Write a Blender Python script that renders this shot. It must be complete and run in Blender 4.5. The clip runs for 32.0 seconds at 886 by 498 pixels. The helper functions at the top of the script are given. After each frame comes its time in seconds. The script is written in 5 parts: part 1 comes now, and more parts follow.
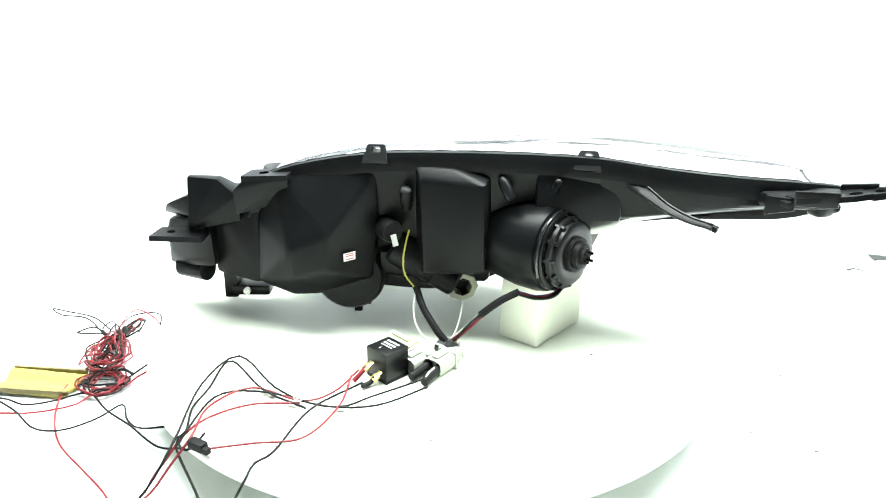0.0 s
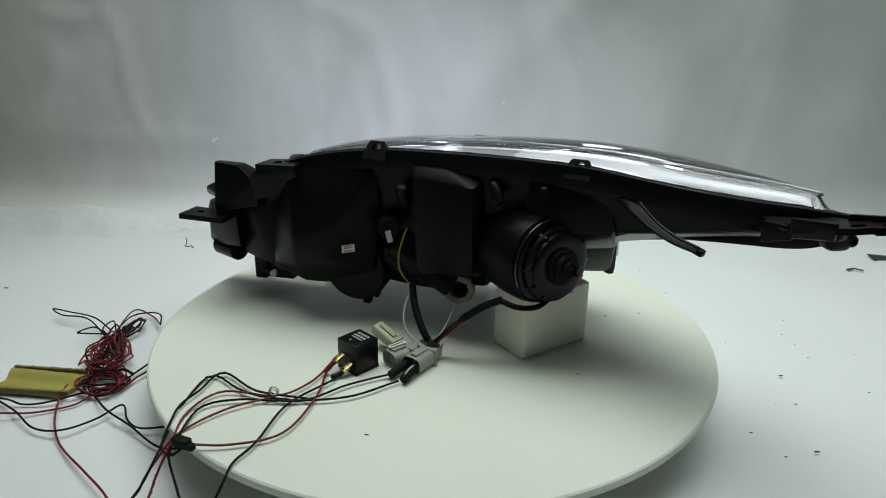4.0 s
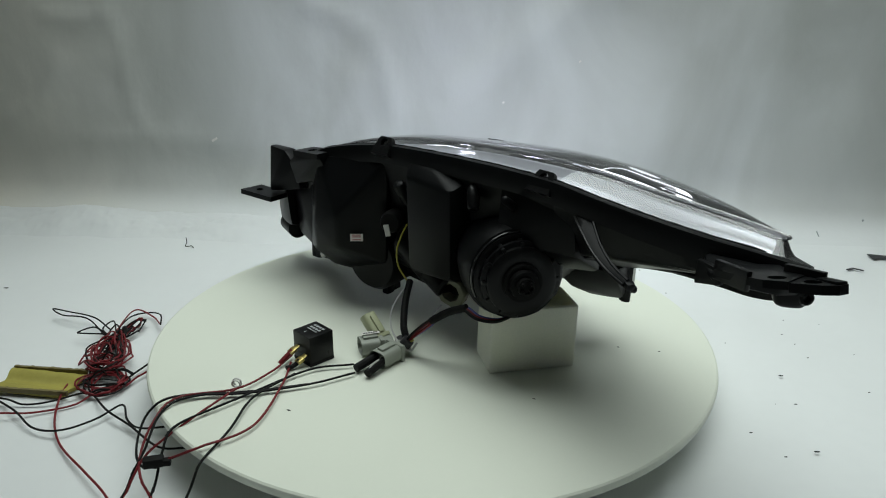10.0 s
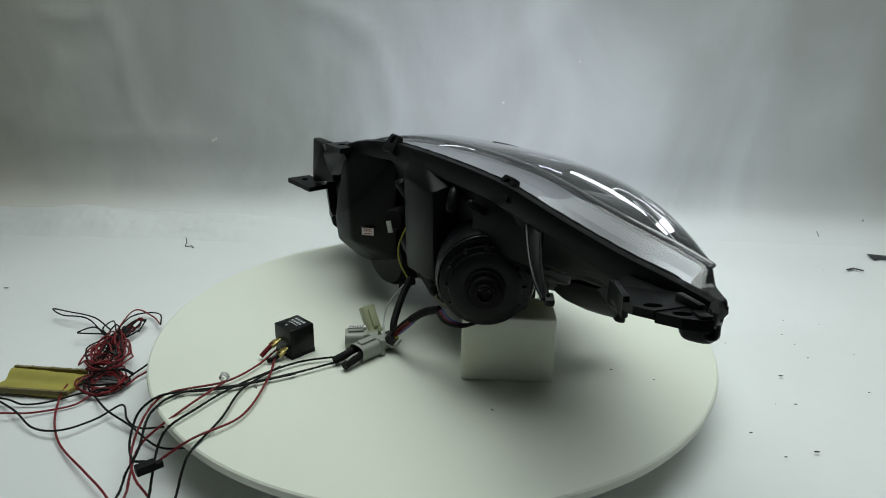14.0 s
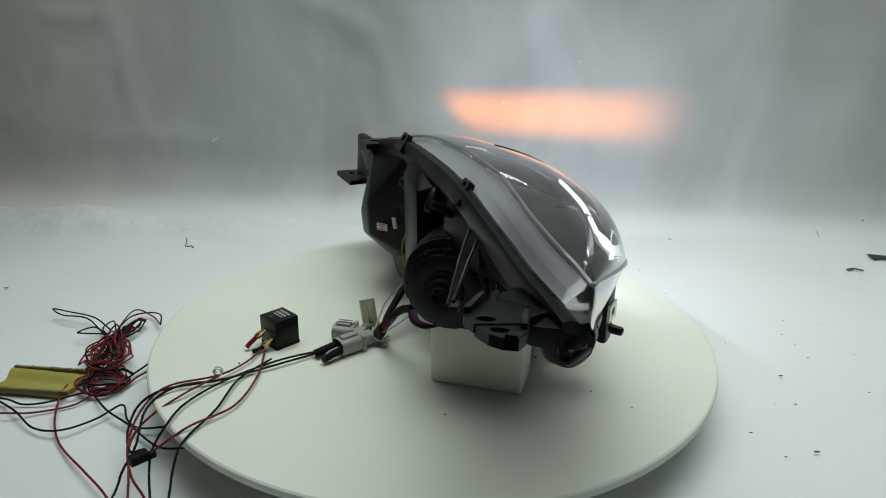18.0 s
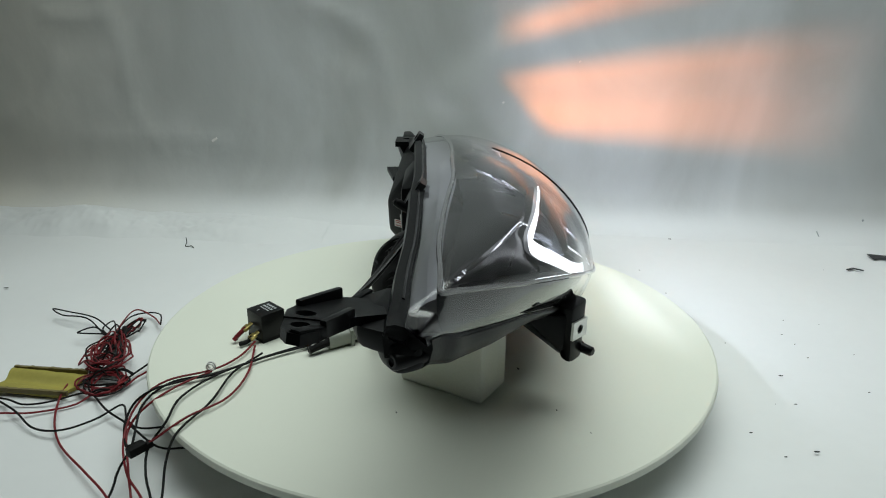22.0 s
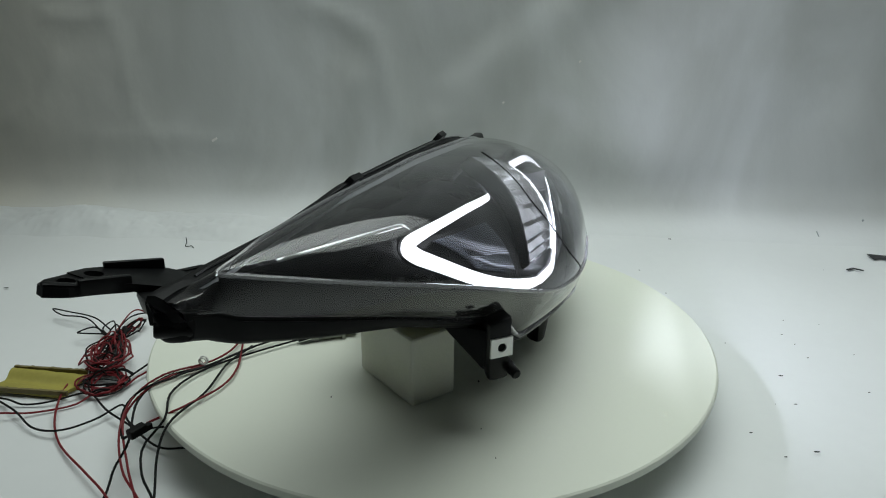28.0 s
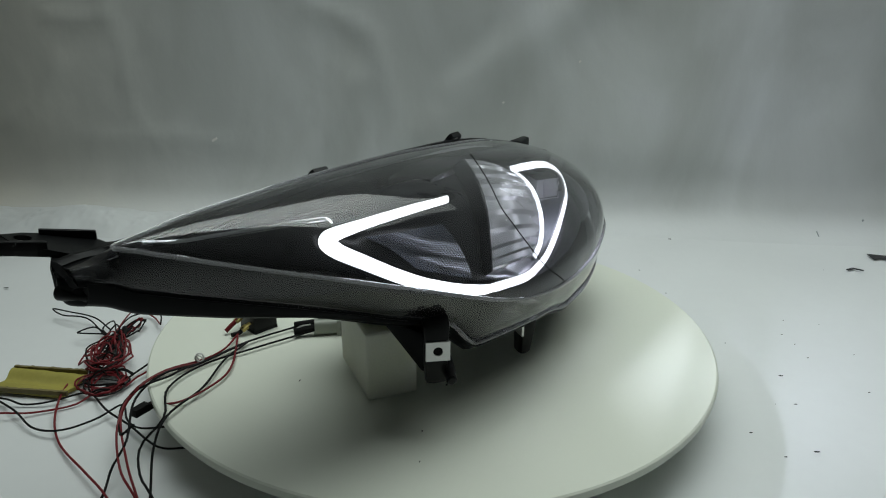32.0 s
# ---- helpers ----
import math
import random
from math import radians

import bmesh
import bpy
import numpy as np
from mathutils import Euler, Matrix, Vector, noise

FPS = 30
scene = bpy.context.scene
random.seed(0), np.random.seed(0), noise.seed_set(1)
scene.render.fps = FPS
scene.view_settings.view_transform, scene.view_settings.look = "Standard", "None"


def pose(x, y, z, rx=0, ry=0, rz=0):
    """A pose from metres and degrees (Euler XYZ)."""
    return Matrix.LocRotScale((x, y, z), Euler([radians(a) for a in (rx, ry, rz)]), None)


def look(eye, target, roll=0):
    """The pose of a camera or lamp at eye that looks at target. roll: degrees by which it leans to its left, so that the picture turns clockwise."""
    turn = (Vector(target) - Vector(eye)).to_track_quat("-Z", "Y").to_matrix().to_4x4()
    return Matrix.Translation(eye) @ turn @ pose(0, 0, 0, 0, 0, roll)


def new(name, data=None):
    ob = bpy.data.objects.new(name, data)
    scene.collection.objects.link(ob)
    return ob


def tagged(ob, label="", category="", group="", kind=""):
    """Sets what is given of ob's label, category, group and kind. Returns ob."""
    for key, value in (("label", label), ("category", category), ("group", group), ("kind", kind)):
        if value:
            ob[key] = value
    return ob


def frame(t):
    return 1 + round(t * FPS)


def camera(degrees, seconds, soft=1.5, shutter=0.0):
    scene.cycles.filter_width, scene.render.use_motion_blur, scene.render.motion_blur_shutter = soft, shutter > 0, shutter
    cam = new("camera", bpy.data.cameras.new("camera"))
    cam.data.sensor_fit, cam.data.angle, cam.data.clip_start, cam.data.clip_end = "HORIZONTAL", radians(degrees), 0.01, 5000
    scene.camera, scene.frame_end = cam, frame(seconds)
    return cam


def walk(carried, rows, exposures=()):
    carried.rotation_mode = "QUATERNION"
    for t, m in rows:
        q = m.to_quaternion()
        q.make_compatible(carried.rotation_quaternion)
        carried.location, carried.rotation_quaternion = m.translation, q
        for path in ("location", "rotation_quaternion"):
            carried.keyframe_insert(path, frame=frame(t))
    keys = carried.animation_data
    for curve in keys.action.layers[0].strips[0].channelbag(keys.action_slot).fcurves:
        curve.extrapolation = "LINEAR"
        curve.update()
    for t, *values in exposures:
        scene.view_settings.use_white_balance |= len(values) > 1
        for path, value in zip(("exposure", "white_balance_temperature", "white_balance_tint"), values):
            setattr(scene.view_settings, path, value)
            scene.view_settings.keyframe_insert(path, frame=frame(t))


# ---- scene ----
cam = camera(63.5, 32.0, soft=1.05)
EYE = Vector((0.0, -0.7201, 0.3602))
VIEW = look(EYE, EYE + Vector((0.0112, 0.9371, -0.3491)), 0.737)
walk(cam, [(0, VIEW), (32, VIEW)], exposures=[
    (0.0, 3.1), (0.3, 2.5), (0.5, 1.95), (0.8, 1.18), (1.0, 0.80), (1.5, 0.45), (2.0, 0.20), (2.5, 0.05), (10.0, 0.0), (14.0, -0.05), (16.4, -0.02), (16.9, -0.18), (17.3, -0.16), (19.0, -0.06), (21.0, -0.06), (25.0, -0.08), (25.5, -0.24), (28.0, -0.26), (30.0, -0.34), (32.0, -0.40)])

# ---- light ----
world = bpy.data.worlds.new("room_light")
scene.world = world
world.use_nodes = True
world.node_tree.nodes["Background"].inputs[0].default_value = (0.80, 0.90, 1.0, 1)
world.node_tree.nodes["Background"].inputs[1].default_value = 0.015


def area_lamp(name, eye, target, size, size_y, watts, colour, spread):
    data = bpy.data.lights.new(name, "AREA")
    data.shape, data.size, data.size_y, data.energy, data.color = "RECTANGLE", size, size_y, watts, colour
    data.spread = radians(spread)
    ob = new(name, data)
    ob.matrix_world = look(eye, target)
    return ob


area_lamp("ceiling_panel_light", (0.15, 0.15, 1.20), (0.13, 0.04, 0.0), 1.75, 0.84, 7.9, (0.915, 1.0, 0.965), 105)


# ---- materials ----
def material(name, base, rough=0.5, metal=0.0, grain=0.0, grain_scale=300.0, stain=0.0, stain_scale=12.0,
             bump=0.0, coat=0.0, random_tint=0.0, spec=0.5):
    m = bpy.data.materials.new(name)
    m.use_nodes = True
    nt = m.node_tree
    b = nt.nodes["Principled BSDF"]
    b.inputs["Base Color"].default_value = (*base, 1)
    b.inputs["Roughness"].default_value = rough
    b.inputs["Metallic"].default_value = metal
    b.inputs["Coat Weight"].default_value = coat
    b.inputs["Specular IOR Level"].default_value = spec
    tc = nt.nodes.new("ShaderNodeTexCoord")
    fine = nt.nodes.new("ShaderNodeTexNoise")
    fine.inputs["Scale"].default_value = grain_scale
    fine.inputs["Detail"].default_value = 4
    nt.links.new(tc.outputs["Object"], fine.inputs["Vector"])
    if grain or stain:
        big = nt.nodes.new("ShaderNodeTexNoise")
        big.inputs["Scale"].default_value = stain_scale
        big.inputs["Detail"].default_value = 5
        nt.links.new(tc.outputs["Object"], big.inputs["Vector"])
        add = nt.nodes.new("ShaderNodeMath")
        add.operation = "MULTIPLY_ADD"
        add.inputs[1].default_value = grain
        nt.links.new(fine.outputs["Fac"], add.inputs[0])
        mul = nt.nodes.new("ShaderNodeMath")
        mul.operation = "MULTIPLY_ADD"
        mul.inputs[1].default_value = stain
        mul.inputs[2].default_value = 1.0 - 0.5 * (grain + stain)
        nt.links.new(big.outputs["Fac"], mul.inputs[0])
        nt.links.new(mul.outputs[0], add.inputs[2])
        tint = nt.nodes.new("ShaderNodeVectorMath")
        tint.operation = "SCALE"
        tint.inputs[0].default_value = base
        nt.links.new(add.outputs[0], tint.inputs["Scale"])
        nt.links.new(tint.outputs[0], b.inputs["Base Color"])
        ro = nt.nodes.new("ShaderNodeMath")
        ro.operation = "MULTIPLY_ADD"
        ro.inputs[1].default_value = 0.25
        ro.inputs[2].default_value = rough - 0.12
        nt.links.new(big.outputs["Fac"], ro.inputs[0])
        nt.links.new(ro.outputs[0], b.inputs["Roughness"])
    if bump:
        bp = nt.nodes.new("ShaderNodeBump")
        bp.inputs["Strength"].default_value = bump
        bp.inputs["Distance"].default_value = 0.0006
        nt.links.new(fine.outputs["Fac"], bp.inputs["Height"])
        nt.links.new(bp.outputs[0], b.inputs["Normal"])
    return m


def clear_material(name, tint, rough, gloss=1.0, haze=0.0):
    """Thin clear plastic: it lets light straight through, and mirrors more towards grazing."""
    m = bpy.data.materials.new(name)
    m.use_nodes = True
    nt = m.node_tree
    nt.nodes.clear()
    out = nt.nodes.new("ShaderNodeOutputMaterial")
    tr = nt.nodes.new("ShaderNodeBsdfTransparent")
    tr.inputs[0].default_value = (*tint, 1)
    gl = nt.nodes.new("ShaderNodeBsdfGlossy")
    gl.inputs["Roughness"].default_value = rough
    fr = nt.nodes.new("ShaderNodeFresnel")
    fr.inputs["IOR"].default_value = 1.5
    fac = nt.nodes.new("ShaderNodeMath")
    fac.operation = "MULTIPLY"
    fac.inputs[1].default_value = gloss
    nt.links.new(fr.outputs[0], fac.inputs[0])
    mix = nt.nodes.new("ShaderNodeMixShader")
    nt.links.new(fac.outputs[0], mix.inputs[0])
    if haze:
        df = nt.nodes.new("ShaderNodeBsdfDiffuse")
        df.inputs[0].default_value = (0.75, 0.75, 0.78, 1)
        m2 = nt.nodes.new("ShaderNodeMixShader")
        m2.inputs[0].default_value = haze
        nt.links.new(tr.outputs[0], m2.inputs[1])
        nt.links.new(df.outputs[0], m2.inputs[2])
        nt.links.new(m2.outputs[0], mix.inputs[1])
    else:
        nt.links.new(tr.outputs[0], mix.inputs[1])
    nt.links.new(gl.outputs[0], mix.inputs[2])
    nt.links.new(mix.outputs[0], out.inputs[0])
    return m


def glow(name, colour, strength):
    m = bpy.data.materials.new(name)
    m.use_nodes = True
    b = m.node_tree.nodes["Principled BSDF"]
    b.inputs["Base Color"].default_value = (0.8, 0.8, 0.8, 1)
    b.inputs["Emission Color"].default_value = (*colour, 1)
    b.inputs["Emission Strength"].default_value = strength
    return m


M_BLACK = material("black_plastic", (0.0042, 0.0046, 0.0050), 0.36, grain=0.3, stain=0.5, spec=0.11, bump=0.12, grain_scale=900)
M_SATIN = material("satin_black_plastic", (0.005, 0.0052, 0.0055), 0.3, spec=0.2, stain=0.4, bump=0.06, grain_scale=900)
M_RUBBER = material("black_rubber", (0.006, 0.006, 0.006), 0.55, stain=0.3, bump=0.1, spec=0.12)
M_BEZEL = material("glossy_black_bezel", (0.010, 0.0105, 0.0115), 0.31, spec=0.34, stain=0.15, stain_scale=25)
M_LENS = clear_material("clear_polycarbonate", (0.93, 0.93, 0.95), 0.03, 1.75, 0.03)
M_CHROME = material("chrome", (0.82, 0.83, 0.85), 0.12, 1.0, stain=0.1)
M_SHROUD = material("silvered_plastic", (0.86, 0.87, 0.88), 0.22, 0.7, stain=0.15, stain_scale=60)
M_RIM = clear_material("clear_rim_plastic", (0.92, 0.92, 0.95), 0.06, 2.2, 0.24)
M_GLOSS = material("glossy_black", (0.012, 0.012, 0.013), 0.16, spec=0.6)
M_DRL = glow("white_light_guide", (0.90, 0.95, 1.0), 3.2)
M_DRL_THIN = glow("thin_light_guide", (0.88, 0.93, 1.0), 2.4)
M_AMBER = glow("amber_bulb", (1.0, 0.25, 0.0), 150000.0)
M_AMBER.cycles.emission_sampling = "FRONT"
M_BEAM = glow("beam_chip", (0.80, 0.84, 1.0), 1800.0)
M_BEAM.cycles.emission_sampling = "FRONT"
M_BULB = glow("lit_projector_glass", (0.85, 0.90, 1.0), 1.0)
for dim in (M_DRL, M_DRL_THIN, M_BULB):
    dim.cycles.emission_sampling = "NONE"


M_PRISM = material("prismatic_signal_lens", (0.36, 0.38, 0.43), 0.14, 0.85, stain=0.2, stain_scale=60)
M_FOAM = material("white_foam", (0.80, 0.81, 0.70), 0.85, grain=0.12, stain=0.10, stain_scale=40, bump=0.35, grain_scale=500)
foam_shader = M_FOAM.node_tree.nodes["Principled BSDF"]
foam_shader.inputs["Subsurface Weight"].default_value = 0.6
foam_shader.inputs["Subsurface Radius"].default_value = (1.0, 1.0, 0.85)
foam_shader.inputs["Subsurface Scale"].default_value = 0.03
M_DISC = material("cream_turntable", (0.73, 0.76, 0.665), 0.42, grain=0.02, stain=0.05, stain_scale=7, spec=0.35)
M_BASE = material("dark_turntable_base", (0.05, 0.05, 0.05), 0.6, stain=0.3)
M_PAPER = material("white_table_sheet", (0.745, 0.765, 0.765), 0.55, grain=0.03, stain=0.11, stain_scale=5, bump=0.1, grain_scale=60)
M_OFFWHITE = material("cream_connector_plastic", (0.46, 0.48, 0.31), 0.4, stain=0.2, stain_scale=60)
M_GREYCONN = material("grey_connector_plastic", (0.30, 0.32, 0.275), 0.42, stain=0.2, stain_scale=60)
M_SOCKET = material("olive_socket_plastic", (0.17, 0.17, 0.12), 0.45, stain=0.25, stain_scale=60)
M_BRASS = material("brass_terminal", (0.55, 0.44, 0.16), 0.3, 1.0, stain=0.3, stain_scale=80)
M_STEEL = material("zinc_plate", (0.62, 0.62, 0.60), 0.35, 1.0, stain=0.3, stain_scale=80)
M_RED = material("red_wire_jacket", (0.17, 0.016, 0.020), 0.45, spec=0.25, stain=0.4, stain_scale=50)
M_DARKWIRE = material("black_wire_jacket", (0.008, 0.008, 0.008), 0.6, stain=0.3, spec=0.15)
M_YELLOW = material("yellow_wire_jacket", (0.36, 0.34, 0.04), 0.4, stain=0.2)
M_WHITEWIRE = material("white_wire_jacket", (0.45, 0.45, 0.43), 0.4, stain=0.2)
M_BLUEWIRE = material("blue_wire_jacket", (0.05, 0.07, 0.28), 0.4, stain=0.2)
M_STICKER = material("white_sticker", (0.75, 0.73, 0.70), 0.6, stain=0.1)
M_PINK = material("red_print", (0.40, 0.12, 0.12), 0.6)
M_PRINT = material("grey_print", (0.42, 0.45, 0.46), 0.6)
M_CARD = material("olive_corrugated_card", (0.33, 0.29, 0.055), 0.7, grain=0.2, stain=0.35, stain_scale=40, bump=0.3)
M_CARDEDGE = material("card_edge", (0.16, 0.13, 0.05), 0.8, stain=0.5, stain_scale=90)
M_CLEARTIE = material("clear_tie", (0.7, 0.7, 0.68), 0.3)
M_TAPE = material("dark_tape", (0.02, 0.02, 0.022), 0.5, stain=0.3)


# ---- shape helpers ----
def empty(name, at=(0, 0, 0)):
    ob = new(name)
    ob.empty_display_size = 0.02
    ob.location = at
    return ob


def part(name, bm, mat, parent=None, label="", smooth=True, sharp=35):
    me = bpy.data.meshes.new(name)
    bmesh.ops.recalc_face_normals(bm, faces=bm.faces)
    for f in bm.faces:
        f.smooth = smooth
    if smooth:
        lim = radians(sharp)
        for e in bm.edges:
            if len(e.link_faces) == 2 and e.calc_face_angle(0) > lim:
                e.smooth = False
    bm.to_mesh(me)
    bm.free()
    me.materials.append(mat)
    ob = new(name, me)
    if parent:
        ob.parent = parent
    if label:
        ob["label"] = label
    return ob


def box(bm, size, m=None, bevel=0.0, seg=2):
    r = bmesh.ops.create_cube(bm, size=1.0)
    vs = r["verts"]
    bmesh.ops.scale(bm, vec=size, verts=vs)
    if bevel:
        es = list({e for v in vs for e in v.link_edges})
        vs = list({v for f in bmesh.ops.bevel(bm, geom=es, offset=bevel, segments=seg, affect="EDGES", profile=0.6)["faces"] for v in f.verts} | {v for v in vs if v.is_valid})
    if m is not None:
        bmesh.ops.transform(bm, matrix=m, verts=vs)
    return vs


def cyl(bm, r1, r2, depth, m=None, seg=32, bevel=0.0):
    vs = bmesh.ops.create_cone(bm, cap_ends=True, segments=seg, radius1=r1, radius2=r2, depth=depth)["verts"]
    if bevel:
        es = [e for e in {e for v in vs for e in v.link_edges} if any(len(f.verts) > 4 for f in e.link_faces)]
        vs = list({v for f in bmesh.ops.bevel(bm, geom=es, offset=bevel, segments=2, affect="EDGES")["faces"] for v in f.verts} | {v for v in vs if v.is_valid})
    if m is not None:
        bmesh.ops.transform(bm, matrix=m, verts=vs)
    return vs


def toward(at, way, roll=0):
    """A pose at a point with its z axis along a direction."""
    q = Vector(way).to_track_quat("Z", "Y").to_matrix().to_4x4()
    return Matrix.Translation(at) @ q @ pose(0, 0, 0, 0, 0, roll)


def spline(pts, n=8):
    """A smooth line through points."""
    P = [Vector(q) for q in pts]
    P = [P[0] * 2 - P[1]] + P + [P[-1] * 2 - P[-2]]
    out = []
    for i in range(1, len(P) - 2):
        a, b, c, d = P[i - 1:i + 3]
        for k in range(n):
            t = k / n
            out.append(0.5 * (2 * b + (c - a) * t + (2 * a - 5 * b + 4 * c - d) * t * t + (3 * b - a - 3 * c + d) * t ** 3))
    out.append(P[-2].copy())
    return out


def tube(bm, line, r, seg=8, ribs=0.0):
    """A round tube along a line of points; ribs make it corrugated."""
    rings, side = [], None
    for i, q in enumerate(line):
        d = (line[min(i + 1, len(line) - 1)] - line[max(i - 1, 0)]).normalized()
        if side is None:
            side = d.orthogonal().normalized()
        side = (side - d * side.dot(d)).normalized()
        up = d.cross(side)
        rr = r * (1 + ribs * (1 if i % 2 else -1))
        rings.append([bm.verts.new(q + rr * (math.cos(a) * side + math.sin(a) * up)) for a in [2 * math.pi * k / seg for k in range(seg)]])
    for a, b in zip(rings[:-1], rings[1:]):
        for k in range(seg):
            bm.faces.new((a[k], a[(k + 1) % seg], b[(k + 1) % seg], b[k]))
    bm.faces.new(rings[0][::-1])
    bm.faces.new(rings[-1])


def loft(bm, rings, closed=True, caps=True):
    """Skin a list of rings of points."""
    R = [[bm.verts.new(q) for q in ring] for ring in rings]
    n = len(R[0])
    for a, b in zip(R[:-1], R[1:]):
        for k in range(n if closed else n - 1):
            bm.faces.new((a[k], a[(k + 1) % n], b[(k + 1) % n], b[k]))
    if caps and closed:
        bm.faces.new(R[0][::-1])
        bm.faces.new(R[-1])
    return R


def ribbon(bm, line, widths, normals, thick):
    """A flat bar with rounded top along a line, lying square to the normals."""
    rings = []
    n = len(line)
    for i, q in enumerate(line):
        d = (line[min(i + 1, n - 1)] - line[max(i - 1, 0)]).normalized()
        nn = (normals[i] - d * normals[i].dot(d)).normalized()
        s = d.cross(nn)
        w = widths[i]
        rings.append([q - s * w, q - s * w * 0.8 + nn * thick * 0.7, q + nn * thick, q + s * w * 0.8 + nn * thick * 0.7, q + s * w, q + s * w * 0.6 - nn * thick * 0.4, q - s * w * 0.6 - nn * thick * 0.4])
    loft(bm, rings)


def plate_with_hole(bm, outline, hole_at, hole_r, thick, m):
    """A flat plate of an outline in x, y with one round hole through it."""
    n = 24
    hole = [(hole_at[0] + hole_r * math.cos(2 * math.pi * k / n), hole_at[1] + hole_r * math.sin(2 * math.pi * k / n)) for k in range(n)]
    # outline resampled to the hole's angles
    out = []
    for k in range(n):
        a = 2 * math.pi * k / n
        dx, dy = math.cos(a), math.sin(a)
        best = None
        for (x1, y1), (x2, y2) in zip(outline, outline[1:] + outline[:1]):
            ex, ey = x2 - x1, y2 - y1
            den = dx * ey - dy * ex
            if abs(den) < 1e-12:
                continue
            s = ((x1 - hole_at[0]) * ey - (y1 - hole_at[1]) * ex) / den
            u = ((x1 - hole_at[0]) * dy - (y1 - hole_at[1]) * dx) / den
            if s > 0 and -1e-6 <= u <= 1 + 1e-6 and (best is None or s < best):
                best = s
        out.append((hole_at[0] + dx * best, hole_at[1] + dy * best))
    # snap each outline corner to its nearest sample
    for c in outline:
        k = min(range(n), key=lambda i: (out[i][0] - c[0]) ** 2 + (out[i][1] - c[1]) ** 2)
        out[k] = c
    T = [[bm.verts.new(m @ Vector((x, y, z))) for x, y in ring] for ring, z in ((hole, thick / 2), (out, thick / 2), (out, -thick / 2), (hole, -thick / 2))]
    for a, b in zip(T, T[1:] + T[:1]):
        for k in range(n):
            bm.faces.new((a[k], a[(k + 1) % n], b[(k + 1) % n], b[k]))


def prism(bm, plan, z0, z1, m=None, bevel=0.0):
    """An upright prism over an outline."""
    a = [bm.verts.new((x, y, z0)) for x, y in plan]
    b = [bm.verts.new((x, y, z1)) for x, y in plan]
    n = len(plan)
    fs = [bm.faces.new((a[k], a[(k + 1) % n], b[(k + 1) % n], b[k])) for k in range(n)]
    fs += [bm.faces.new(a[::-1]), bm.faces.new(b)]
    vs = a + b
    if bevel:
        es = list({e for f in fs for e in f.edges})
        vs = list({v for f in bmesh.ops.bevel(bm, geom=es, offset=bevel, segments=2, affect="EDGES", profile=0.6)["faces"] for v in f.verts} | {v for v in vs if v.is_valid})
    if m is not None:
        bmesh.ops.transform(bm, matrix=m, verts=vs)
    return vs


def hull(bm, pts, bevel=0.0):
    """A faceted solid round a few corner points."""
    vs = [bm.verts.new(q) for q in pts]
    r = bmesh.ops.convex_hull(bm, input=vs)
    junk = [g for g in r["geom_interior"] + r["geom_unused"] if isinstance(g, bmesh.types.BMVert)]
    if junk:
        bmesh.ops.delete(bm, geom=list(set(junk)), context="VERTS")
    bmesh.ops.dissolve_limit(bm, angle_limit=radians(2), verts=bm.verts, edges=bm.edges)
    if bevel:
        bmesh.ops.bevel(bm, geom=list(bm.edges), offset=bevel, segments=2, affect="EDGES", profile=0.6, clamp_overlap=True)


# ---- the place ----
FLOOR_Z = -0.05


def sheet(name, nx, ny, at, mat, label, category):
    bm = bmesh.new()
    V = [[bm.verts.new(at(i / nx, j / ny)) for i in range(nx + 1)] for j in range(ny + 1)]
    for j in range(ny):
        for i in range(nx):
            bm.faces.new((V[j][i], V[j][i + 1], V[j + 1][i + 1], V[j + 1][i]))
    ob = part(name, bm, mat, sharp=180)
    tagged(ob, label, category, kind="structure")
    return ob


def wall_y(x):
    """Where the hanging sheet meets the table, along its slanted line."""
    return 0.56 - 0.10 * x


